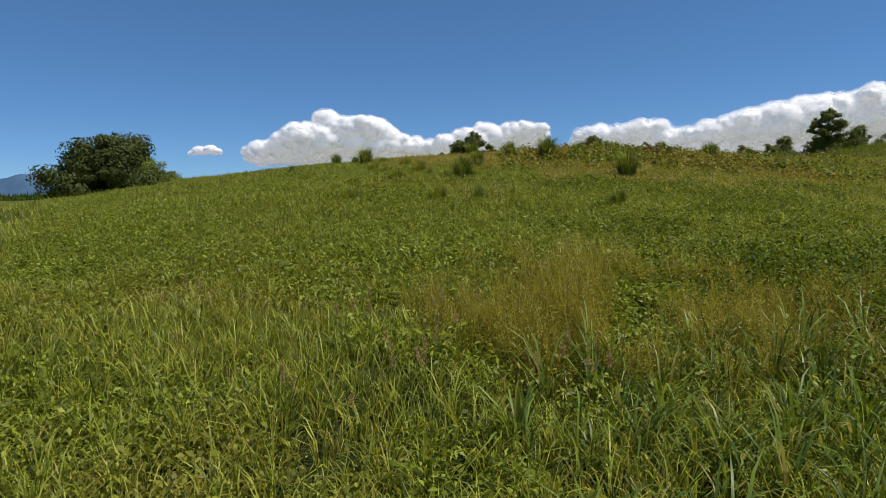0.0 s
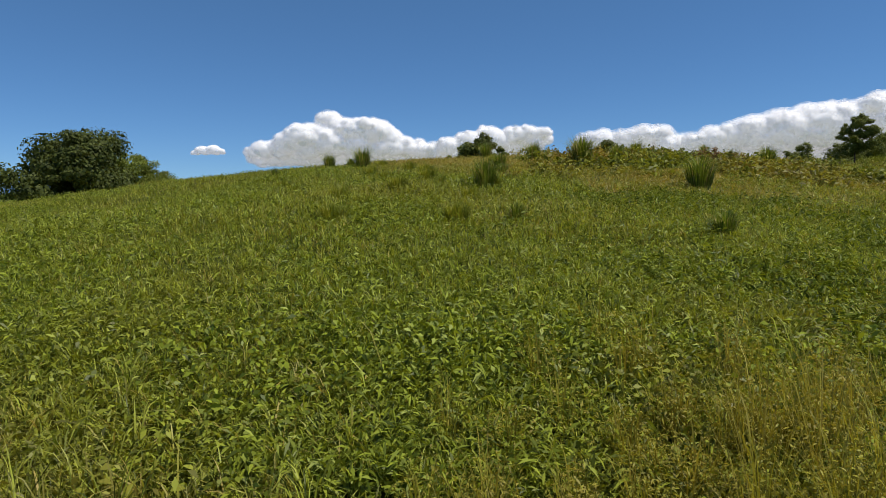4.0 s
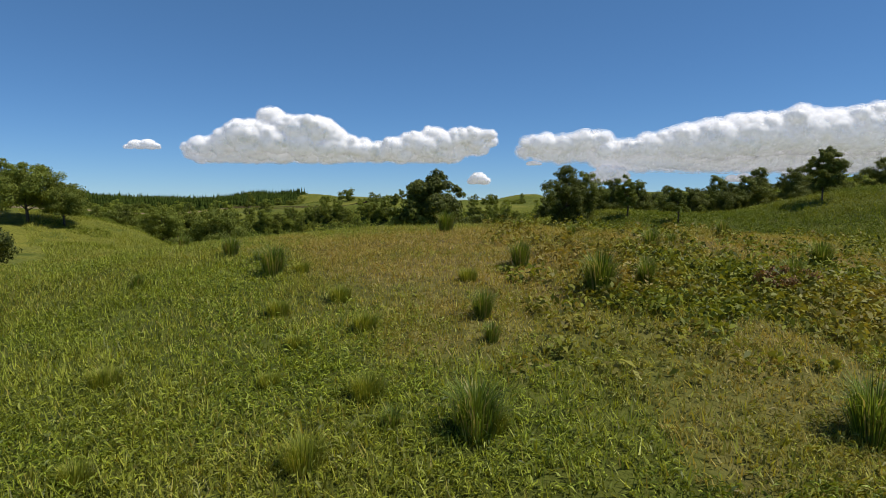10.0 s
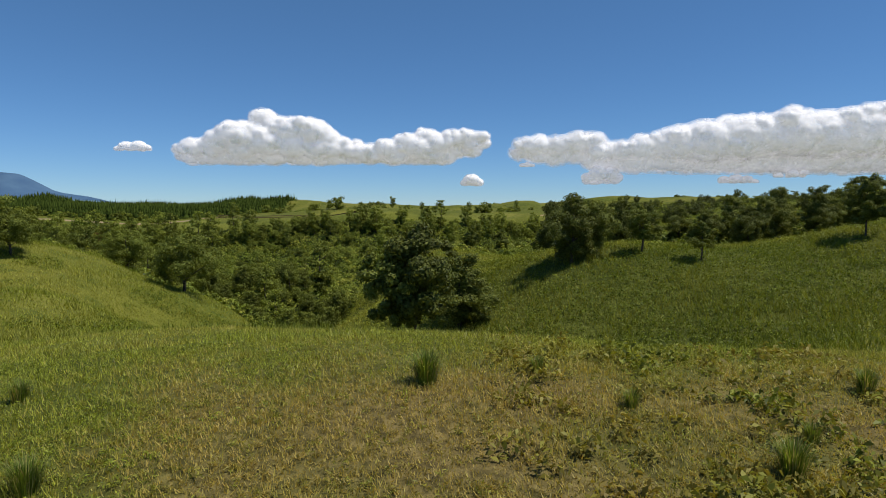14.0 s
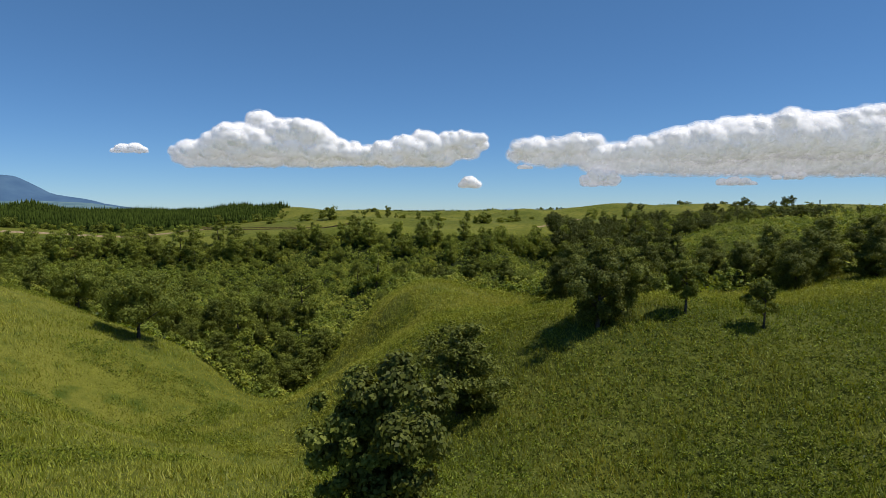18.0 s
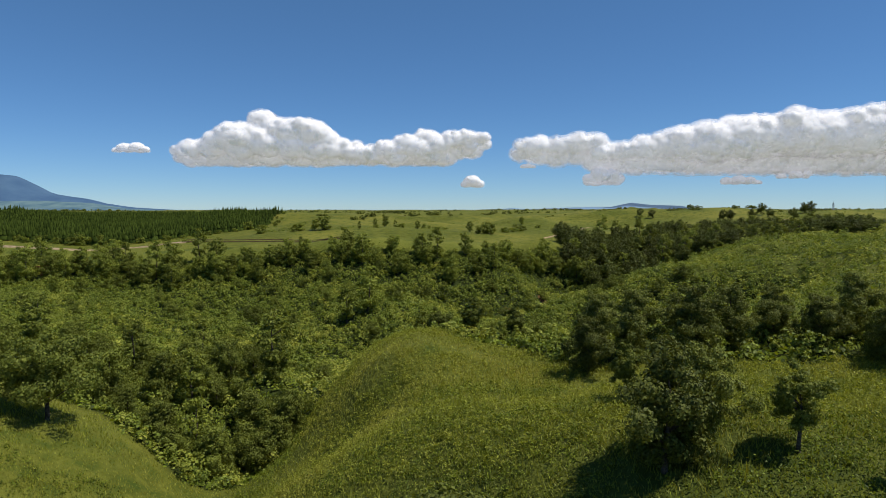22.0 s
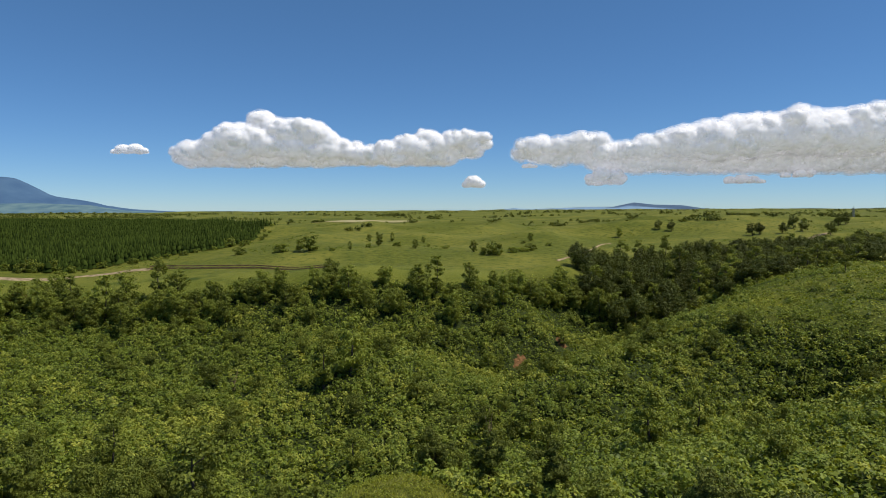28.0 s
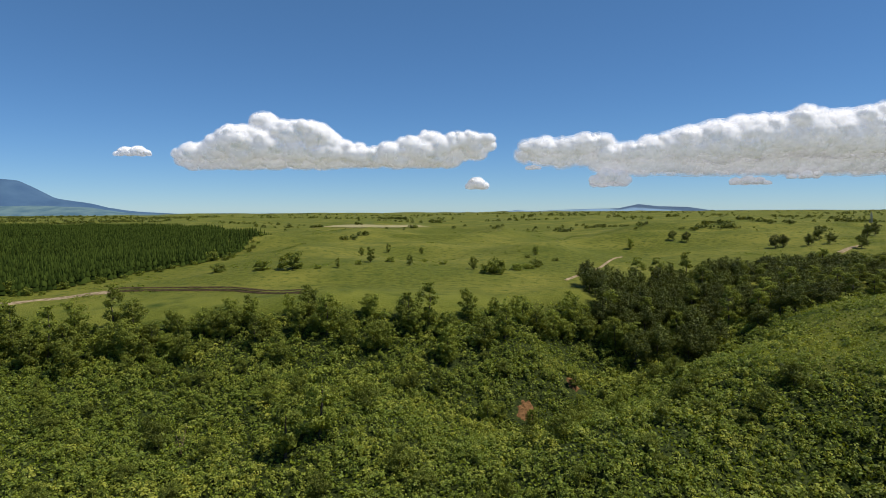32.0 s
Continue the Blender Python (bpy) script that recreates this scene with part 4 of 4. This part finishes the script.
x, y = spread(13000, -15, 15, 22.5, 31, rng)
keep = (np.abs(x - 0.4) < 0.82 * (y - 19.5)) & (rough(x, y, 1.8, 77, 2) > -0.3)
x, y = x[keep], y[keep]
plants("meadow_weeds", "small leafy weeds in the tall grass", x, y, 14, rng.uniform(0.10, 0.25, len(x)), rng.uniform(0.25, 0.60, len(x)), 0.085, M_WEED, rng, np.clip(0.5 * rough(x, y, 2, 79, 2), 0, 0.6))
x, y = spread(42000, -78, 62, 88, 172, rng)
keep = (scrub(x, y) < 0.3) & ((pasture(x, y) < 0.4) | (rough(x, y, 8, 115, 2) > 0.22)) & (np.abs(x) < 0.8 * (y - 45)) & (rough(x, y, 7, 91, 2) > -0.35)
x, y = x[keep], y[keep]
plants("slope_weeds", "leafy dark-green weeds on the spur's slope", x, y, 11, rng.uniform(0.25, 0.6, len(x)), rng.uniform(0.4, 1.2, len(x)), 0.22, M_SLOPE, rng, np.clip(0.35 * rough(x, y, 9, 93, 2), 0, 1))
x, y = spread(15000, -26, 60, 116, 184, rng)
keep = (scrub(x, y) < 0.4) & (pasture(x, y) > 0.2) & (x > -24) & (rough(x, y, 5, 95, 2) > -0.3)
x, y = x[keep], y[keep]
plants("spur_growth", "lush yellow-green grass clumps on the spur's top", x, y, 12, rng.uniform(0.3, 0.7, len(x)), rng.uniform(0.4, 1.2, len(x)), 0.34, M_PASTURE, rng, np.clip(0.5 * rough(x, y, 8, 97, 2), 0, 0.7), 0.25)
x, y = spread(5600, 0.5, 24, 44, 66, rng)
fern = bracken_zone(x, y)
keep = (np.abs(x) < 0.78 * (y - 19)) & (rng.random(len(x)) < np.maximum(fern, 0.10) * (0.5 + 0.5 * ramp(rough(x, y, 3, 73, 2), -0.4, 0.1)))
x, y = x[keep], y[keep]
plants("bracken", "knee-high leafy bracken along the crest", x, y, 34, rng.uniform(0.25, 0.6, len(x)), rng.uniform(0.30, 0.85, len(x)), 0.20, M_FERN, rng, np.clip(0.7 * rough(x, y, 3, 75, 2) + 0.15, 0, 0.9))
x, y = spread(3600, 0.5, 12.0, 30.0, 41.0, rng)
keep = (x < 0.75 * (y - 22)) & (rough(x, y, 1.6, 121, 2) > -0.15) & (rng.random(len(x)) < ramp(x, 0.5, 4.0))
x, y = x[keep], y[keep]
plants("low_weeds", "low dark-green leafy weeds between the grass", x, y, 22, rng.uniform(0.12, 0.26, len(x)), rng.uniform(0.18, 0.42, len(x)), 0.11, M_SLOPE, rng, 0 * x, 0.24)
x, y = spread(420, 4.6, 8.6, 26.6, 31.0, rng)
keep = np.hypot((x - 6.7) / 1.7, (y - 28.8) / 2.0) < 1 + 0.2 * rng.normal(size=len(x))
x, y = x[keep], y[keep]
plants("dark_weeds", "waist-high dark-green leafy weeds beside the wormwood", x, y, 120, rng.uniform(0.16, 0.34, len(x)), rng.uniform(0.6, 1.0, len(x)), 0.075, M_SLOPE, rng, 0 * x, 0.4)
x, y = spread(520, 0.0, 8.0, 25.2, 31.0, rng)
keep = (np.hypot((x - 3.4) / 3.3, (y - 27.8) / 2.4) < 1 + 0.2 * rng.normal(size=len(x))) & (rough(x, y, 1.1, 83) > -0.45)
x, y = x[keep], y[keep]
tall = rng.uniform(0.6, 1.0, len(x)) * (0.85 + 0.3 * rough(x, y, 1.3, 85))
plants("yellow_herbs", "feathery yellow-green wormwood in the tall grass", x, y, 300, rng.uniform(0.14, 0.32, len(x)), tall * 1.1, 0.040, M_HERB, rng, rng.uniform(0, 0.5, len(x)), 0.3)
a = rng.uniform(0, 2 * np.pi, (len(x), 24))
rad = 0.11 * np.sqrt(rng.random(a.shape))
bx, by = (x[:, None] + rad * np.cos(a)).ravel(), (y[:, None] + rad * np.sin(a)).ravel()
tagged(new("herb_stems", blade_mesh("herb_stems", on_land(bx, by), np.repeat(tall, 24) * rng.uniform(0.6, 1.1, a.size), rng.uniform(0.004, 0.010, a.size), 0.05 + 3.2 * rad.ravel() * rng.uniform(0.5, 1.4, a.size), M_HERB, rng, np.repeat(rng.uniform(0, 0.5, len(x)), 24), False, a.ravel())), "thin yellowish stems of the wormwood", "plants", kind="stuff")


shrub = put(tree("dry_shrub", "dry reddish-brown shrub among the bracken on the crest", 0.9, 1.3, 0.0, 24, 1500, 0.075, 31, M_BROWN, 5, 0.2), 8.2, 50.6)
stand(shrub, 9.6, 51.6, 0.8, 2.0, 1.0, "dry shrubs on the crest")
rng = np.random.default_rng(19)
for k, (px, py, n) in enumerate(((-0.3, 26.6, 4), (0.8, 26.4, 6), (-0.5, 24.9, 3), (0.5, 25.2, 8), (2.3, 24.9, 5), (-3.0, 27.6, 4))):
    x, y = px + rng.normal(0, 0.25, n), py + rng.normal(0, 0.25, n)
    base, h = on_land(x, y), rng.uniform(0.6, 0.9, n)
    top = tagged(new("seed_stalks"), "pale feathery seed plumes on thin grass stalks", "grass", "seed stalks in the tall grass")
    for i in range(n):
        tip = base[i] + np.array((rng.normal(0, 0.08), rng.normal(0, 0.08), h[i]))
        v, q = tube([base[i], (base[i] + tip) / 2 + np.array((0.02, 0, 0)), tip], [0.004, 0.003, 0.002], 4)
        part("stalk", mesh_of("stalk", v, q, np.full(len(q), 4), M_CLUMP), top)
        c = tip + np.array((0, 0, -0.12)) * rng.random((60, 1)) + rng.normal(0, 0.012, (60, 3))
        part("plume", leaf_mesh("plume", c, rng.normal(size=(60, 3)), 0.035, 0.008, M_PLUME, rng), top)


# ---- tussocks ----
def tussock(seed, high=1.05, wide=0.5, blades=520, material=M_CLUMP):
    """Meshes of one tussock: its arching green blades and the dry straw among them."""
    r = np.random.default_rng(seed)
    a, rad = r.uniform(0, 2 * np.pi, blades), wide * 0.45 * np.sqrt(r.random(blades))
    base = np.stack([rad * np.cos(a), rad * np.sin(a), 0 * a - 0.03], -1)
    tip_way = np.stack([np.cos(a), np.sin(a), 0 * a], -1)
    h = high * r.uniform(0.45, 1.1, blades)
    lean = r.uniform(0.1, 0.9, blades) * (0.35 + 1.1 * rad / wide)
    side = np.stack([-np.sin(a), np.cos(a), 0 * a], -1) * r.uniform(0.005, 0.011, blades)[:, None]
    up = np.array((0, 0, 1.0))
    mid = base + tip_way * (lean * h * 0.35)[:, None] + up * (h * 0.62)[:, None]
    tip = base + tip_way * (lean * h)[:, None] + up * (h * (1 - 0.45 * lean))[:, None]
    verts = np.stack([base - side, base + side, mid + side, mid - side, tip], 1)
    straw = r.random(blades) < 0.16
    made = []
    for pick, name in ((~straw, "green_tuft"), (straw, "straw_tuft")):
        n = int(pick.sum())
        loops = 5 * np.arange(n)[:, None] + np.array([0, 1, 2, 3, 3, 2, 4])
        made.append((name, mesh_of(name, verts[pick], loops, np.tile([4, 3], n), material, np.full(5 * n, 0.8 if name == "straw_tuft" else 0.0))))
    return made


TUSSOCKS = [tussock(1), tussock(2, 1.15, 0.6, 640), tussock(3, 0.8, 0.45, 380), tussock(4, 0.8, 1.0, 620, M_PASTURE)]
rng = np.random.default_rng(15)
SPOTS = [(-6.5, 52.0, 1.0, 1), (-9.2, 55.6, 0.9, 0), (-7.6, 54.0, 0.7, 2), (1.25, 52.7, 0.95, 0), (3.1, 49.7, 1.15, 1), (-0.1, 47.5, 0.75, 0), (0.05, 45.9, 0.6, 2), (-0.35, 42.1, 0.9, 1), (5.65, 42.5, 1.0, 1), (0.57, 37.0, 0.6, 2), (4.35, 36.2, 0.75, 2),
         (-1.6, 42.1, 0.5, 2), (-1.4, 61.2, 1.0, 1), (6.4, 56.2, 0.95, 0), (4.0, 59.4, 0.7, 2), (7.7, 57.8, 0.7, 2), (-10.4, 51.2, 0.6, 2), (9.8, 52.8, 0.9, 0), (12.5, 56.0, 1.0, 1), (14.0, 50.5, 0.9, 0), (-14, 62, 0.8, 0), (5.0, 52.0, 0.8, 2), (4.6, 50.6, 0.8, 0), (1.9, 62.0, 0.7, 2), (11.0, 61.0, 0.8, 0)]
SPOTS += [(rng.uniform(-8, 2) * (y - 24) / 22, y, rng.uniform(0.35, 0.6), 3) for y in (37, 38, 39.2, 40, 41, 42.3, 43, 44, 45.5, 46.6, 48, 49, 50.5, 52, 36.5, 38.6, 40.6, 43.7)]
for px, py, s, kind in SPOTS:
    ob = new("grass_tussock")
    ob.matrix_basis = Matrix.Translation((px, py, float(land(px, py)))) @ Matrix.Rotation(rng.uniform(0, 6.28), 4, "Z") @ Matrix.Scale(s, 4)
    for name, me in TUSSOCKS[kind]:
        part(name, me, ob, "dry straw-coloured blades" if name == "straw_tuft" else "")
    tagged(ob, "arching green tussock of silvergrass on the brown crest" if kind != 3 else "soft yellow-green tuft of fine grass", "grass tussock", "tussocks on the crest")


def sapling(x, y, label):
    """A bare sapling: a bundle of thin leafless stems."""
    r = np.random.default_rng(9)
    top = tagged(new("bare_sapling"), label, "sapling")
    top.location = (x, y, float(land(x, y)))
    for k in range(6):
        way = np.array((r.normal(0, 0.22), r.normal(0, 0.22), 1.0))
        h = r.uniform(3.2, 5.2)
        pts = [way * h * f + np.array((0.15 * math.sin(5 * f + k), 0.12 * math.cos(4 * f + k), -0.2)) for f in (0, 0.25, 0.5, 0.75, 1.0)]
        v, q = tube(pts, [0.07, 0.06, 0.045, 0.03, 0.015], 5)
        part("stem", mesh_of("stem", v, q, np.full(len(q), 4), M_TRACK, None, True), top)
    return top


sapling(5.0, 225.2, "bare pale leafless sapling among the ravine shrubs")
sapling(-54.0, 254.0, "dead pale leafless sapling on the ravine's side")


# ---- tracks, soil, field, tower ----
def ribbon(name, points, wide, lift, material, label, category, kind="structure"):
    """A strip laid over the ground along points."""
    pts = np.array(points, float)
    s = np.linspace(0, len(pts) - 1, 14 * (len(pts) - 1) + 1)
    line = np.column_stack([np.interp(s, np.arange(len(pts)), pts[:, k]) for k in range(2)])
    for _ in range(6):
        line[1:-1] = (line[:-2] + 2 * line[1:-1] + line[2:]) / 4
    way = unit(np.gradient(line, axis=0))
    side = np.column_stack([-way[:, 1], way[:, 0]])
    rows = []
    for k in (-1, -0.5, 0, 0.5, 1):
        p = line + side * k * (wide / 2 * (1 + 0.12 * rough(s * 9, s * 0 + k, 1.0, 3)))[:, None]
        rows.append(np.column_stack([p, land(p[:, 0], p[:, 1]) + lift - (0.25 if abs(k) == 1 else 0)]))
    v = np.stack(rows, 1).reshape(-1, 3)
    i, j = np.meshgrid(np.arange(len(line) - 1), np.arange(4), indexing="ij")
    q = np.stack([i * 5 + j, i * 5 + j + 1, (i + 1) * 5 + j + 1, (i + 1) * 5 + j], -1).reshape(-1, 4)
    return tagged(new(name, mesh_of(name, v, q, np.full(len(q), 4), material, None, True)), label, category, kind=kind)


ribbon("road", [(-260, 322), (-200, 331), (-155, 338), (-146, 345), (-120, 346.5)], 6.0, 0.25, M_TRACK, "pale dirt track at the wood's edge", "dirt road")
ribbon("road", [(-122, 346.5), (-103, 352), (-77, 347), (-60, 336), (-47, 323)], 3.2, 0.32, M_VERGE, "dark sunken farm track across the meadow", "farm track")
ribbon("bank_edge", [(-122, 349), (-103, 354.5), (-77, 349.5), (-60, 338.5), (-47, 325.5)], 2.6, 0.9, M_VERGE, "dark earth edge above the farm track", "earth bank")
ribbon("road", [(41, 376), (50, 389.5), (61, 406), (85.5, 465)], 1.6, 0.25, M_TRACK, "pale narrow path over the meadow", "path")
ribbon("road", [(180, 434), (187, 441), (192, 446), (200, 451)], 3.0, 0.35, M_TRACK, "pale gravel track beside the dark wood", "gravel track")
ribbon("field", [(-395, 890), (-395, 1030)], 80, 0.6, M_FIELD, "pale clearing inside the plantation", "field")
ribbon("field", [(-215, 1060), (-120, 1130), (-60, 1150)], 90, 0.7, M_FIELD, "pale mown field far out on the plain", "field")


def bank(x, y, wide, high, label):
    """A ragged patch of bare eroded soil on the ravine's steep side."""
    r = np.random.default_rng(int(x))
    rings, sides = 6, 22
    a = np.linspace(0, 2 * np.pi, sides, endpoint=False)
    rag = 1 + 0.22 * r.normal(size=sides)
    u = np.linspace(0, 1, rings)[:, None] * rag
    px, py = x + u * np.cos(a) * wide / 2, y + u * np.sin(a) * high / 2
    pz = land(px, py) + 0.75 * (1 - np.linspace(0, 1, rings)[:, None] ** 2) + 0.10 * r.normal(size=u.shape) - 0.1
    i, j = np.meshgrid(np.arange(rings - 1), np.arange(sides), indexing="ij")
    k = (j + 1) % sides
    q = np.stack([i * sides + j, (i + 1) * sides + j, (i + 1) * sides + k, i * sides + k], -1).reshape(-1, 4)
    return tagged(new("soil_bank", mesh_of("soil_bank", np.stack([px, py, pz], -1), q, np.full(len(q), 4), M_SOIL, None, True)), label, "bare soil", kind="structure")


bank(16.6, 284.5, 4.5, 6.0, "bare reddish soil on the ravine's far bank")
bank(29.8, 296.5, 3.4, 5.5, "small bare reddish landslip on the bank")


def mast(x, y, high):
    top = new("lattice_mast")
    top.location = (x, y, float(land(x, y)))
    for sx_, sy_ in ((-1, -1), (1, -1), (1, 1), (-1, 1)):
        v, q = tube([(sx_ * 1.5, sy_ * 1.5, -0.5), (sx_ * 0.9, sy_ * 0.9, high * 0.5), (sx_ * 0.45, sy_ * 0.45, high)], [0.22, 0.2, 0.16], 5)
        part("leg", mesh_of("leg", v, q, np.full(len(q), 4), M_STEEL), top)
    for k in range(8):
        z0, z1 = high * k / 8, high * (k + 1) / 8
        w0, w1 = 1.5 - 1.05 * k / 8, 1.5 - 1.05 * (k + 1) / 8
        for f in range(4):
            a, b = f * math.pi / 2 + math.pi / 4, (f + 1) * math.pi / 2 + math.pi / 4
            p0, p1 = np.array((math.cos(a) * w0 * 1.41, math.sin(a) * w0 * 1.41, z0)), np.array((math.cos(b) * w1 * 1.41, math.sin(b) * w1 * 1.41, z1))
            v, q = tube([p0, (p0 + p1) / 2, p1], [0.09] * 3, 4)
            part("brace", mesh_of("brace", v, q, np.full(len(q), 4), M_STEEL), top)
    v, q = tube([(0, 0, high * 0.9), (0, 0, high), (0, 0, high * 1.12)], [0.12, 0.12, 0.06], 5)
    part("antenna", mesh_of("antenna", v, q, np.full(len(q), 4), M_STEEL), top)
    return tagged(top, "grey steel lattice mast far out on the plateau", "mast")


mast(449, 825, 17)


# ---- distance: mountains and clouds ----
def ridge(name, label, profile, y, deep, material, seed):
    """A far mountain: heights along x, falling off to front and back, with spurs."""
    px_, pz_ = np.array(profile, float).T
    gx_ = np.linspace(px_[0], px_[-1], 160)
    gv = np.linspace(-1, 1, 25)
    U, V = np.meshgrid(gx_, gv)
    crest = np.interp(U, px_, pz_)
    zz = crest * (1 - np.abs(V) ** 1.3) * (1 + 0.10 * rough(U, V * deep, 160, seed, 3) * (np.abs(V) > 0.02))
    m, k = U.shape
    i, j = np.meshgrid(np.arange(m - 1), np.arange(k - 1), indexing="ij")
    q = np.stack([i * k + j, i * k + j + 1, (i + 1) * k + j + 1, (i + 1) * k + j], -1).reshape(-1, 4)
    v = np.stack([U, y + V * deep, zz - 6], -1)
    return tagged(new(name, mesh_of(name, v, q, np.full(len(q), 4), material, None, True)), label, "mountain", kind="structure")


def cloud(label, heads, floor_z, seed, grain=14.0):
    """A cumulus. Heads: x, z, radius of its main billows, which overhang a flat base that lies further back; smaller ones bud from them."""
    r = np.random.default_rng(seed)
    y = 4640
    bm = bmesh.new()
    bmesh.ops.create_icosphere(bm, subdivisions=3, radius=1.0)
    ball = np.array([v.co for v in bm.verts])
    faces = np.array([[v.index for v in f.verts] for f in bm.faces])
    bm.free()
    puffs, lump = [], 0.11 * sum(h[2] for h in heads) / len(heads)
    for hx, hz, size in heads:
        puffs.append((hx + r.normal(0, 0.12) * size, y - 0.7 * size, hz, size * r.uniform(0.85, 1.05), 1.55, 0.95))
        base = max(floor_z, hz - size * 1.8)
        puffs.append((hx, y + 0.8 * size, (hz - size * 0.2 + base) / 2, max(hz - size * 0.2 - base, size * 0.7) * 0.6, 2.0, 1.0))
        for _ in range(9 if size > 40 else 0):
            a = r.uniform(0.0, math.pi)
            b = size * r.uniform(0.16, 0.42)
            puffs.append((hx + math.cos(a) * size * 1.1, y - size * r.uniform(0.2, 1.4), hz + math.sin(a) * size * r.uniform(0.45, 0.8), b, 1.3, 0.9))
    verts, tris = [], []
    for k, (cx_, cy_, cz_, size, broad_, flat) in enumerate(puffs):
        p = ball * (size * np.array((broad_, 1.1, flat))) + np.array((cx_, cy_, cz_))
        p[:, 2] = np.where(p[:, 2] < floor_z, floor_z - (floor_z - p[:, 2]) * 0.15, p[:, 2])
        verts.append(p)
        tris.append(faces + len(ball) * k)
    tris = np.concatenate(tris)
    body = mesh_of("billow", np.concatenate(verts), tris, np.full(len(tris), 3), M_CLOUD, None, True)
    top = tagged(new("cloud"), label, "cloud")
    for layer, swell in enumerate((-0.55, 0.1, 0.8, 1.6)):
        me = body if layer == 0 else body.copy()
        if layer:
            me.materials.clear()
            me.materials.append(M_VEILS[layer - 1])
        ob = part("billow" if layer == 0 else "veil", me, top, "" if layer == 0 else "thin ragged fringe of vapour")
        fuse = ob.modifiers.new("fuse", "REMESH")
        fuse.mode, fuse.voxel_size, fuse.use_smooth_shade = "VOXEL", grain * 0.8, True
        melt = ob.modifiers.new("melt", "SMOOTH")
        melt.factor, melt.iterations = 0.5, 5
        for size, strength in ((150.0, 2.8), (60.0, 1.5), (24.0, 0.5 + 0.25 * layer)):
            puff = bpy.data.textures.new("puff", "CLOUDS")
            puff.noise_scale, puff.noise_depth = size, 2
            lumps = ob.modifiers.new("lumps", "DISPLACE")
            lumps.texture, lumps.texture_coords, lumps.strength, lumps.mid_level = puff, "GLOBAL", lump * strength, 0.5
        grow = ob.modifiers.new("swell", "DISPLACE")
        grow.strength, grow.mid_level = min(grain, lump) * swell, 0.0
    return top


ridge("mountain", "distant mountain with a flat summit, tinted blue for haze", [(-5765, 133), (-5000, 242), (-4495, 314), (-4082, 293), (-3750, 328), (-3423, 288), (-3199, 268), (-3098, 239), (-2978, 167), (-2857, 131), (-2654, 99), (-2541, 67), (-2330, 39), (-2046, 23), (-1561, 7)], 4380, 520, M_MOUNT, 4)
ridge("foothills", "foothills below the mountain, tinted blue-green for haze", [(-4697, 57), (-2996, 70), (-2460, 76), (-2128, 63), (-1930, 31), (-1666, 18)], 3580, 300, M_MOUNT_LOW, 6)
ridge("far_range", "mountain range on the horizon, pale blue from painted haze", [(200, 8), (394, 36), (497, 26), (786, 38), (1114, 44), (1257, 74), (1401, 58), (1605, 52), (1769, 28), (2014, 6)], 4580, 260, M_FAR, 8)
LOBES = [(-621, 413, 55), (-502, 454, 76), (-384, 496, 76), (-249, 538, 68), (-283, 463, 76), (-148, 488, 76), (-31, 529, 68), (61, 546, 59), (162, 545, 42), (95, 479, 42), (-706, 383, 34), (-452, 396, 55), (-199, 404, 51)]
cloud("large white cumulus cloud with a grey underside", [(-1439, 681, 68), (-1500, 623, 59), (-1339, 622, 76), (-1220, 589, 110), (-1093, 572, 93), (-1638, 548, 110), (-1552, 573, 85), (-1758, 514, 85), (-1887, 481, 68), (-1990, 464, 64), (-2075, 456, 42), (-980, 522, 76), (-874, 488, 55), (-756, 492, 34), (-1426, 497, 110), (-1597, 464, 76), (-1213, 480, 93), (-1044, 455, 76), (-824, 438, 55), (-739, 430, 55), (-655, 438, 55), (-938, 455, 68), (-1961, 430, 42), (-1832, 439, 55)] + LOBES, 350, 40, 14.0)
cloud("long white cloud bank with a grey flat base", [(481, 479, 51), (589, 479, 64), (723, 478, 68), (856, 495, 68), (998, 503, 59), (1057, 437, 68), (1202, 445, 76), (1347, 461, 93), (1504, 486, 102), (1657, 494, 127), (1822, 502, 144), (2007, 527, 153), (2204, 543, 161), (2417, 559, 170), (2622, 551, 170), (2826, 567, 170), (2969, 575, 161), (3174, 542, 153), (3380, 501, 144), (3606, 451, 119)], 295, 42, 16.0)
cloud("thin small white cloud", [(-2560, 456, 25), (-2487, 473, 40), (-2409, 477, 40), (-2341, 464, 25)], 450, 44, 5.0)
cloud("tiny white puff of cloud", [(63, 203, 31), (100, 224, 43), (134, 207, 31)], 186, 45, 5.0)
cloud("small pale cloud under the bank", [(968, 245, 40), (1039, 270, 51), (1110, 266, 51), (1169, 245, 40), (1011, 187, 22)], 203, 46, 5.0)
cloud("faint small wisp of cloud", [(482, 333, 18), (515, 337, 22), (549, 333, 17)], 325, 47, 5.0)
cloud("thin pinkish cloud strip under the bank", [(1958, 225, 28), (2041, 229, 37), (2120, 225, 31), (2182, 212, 22)], 207, 48, 5.0)
cloud("thin strip of cloud beside the mast", [(2354, 254, 25), (2452, 270, 31), (2543, 279, 22)], 249, 49, 5.0)
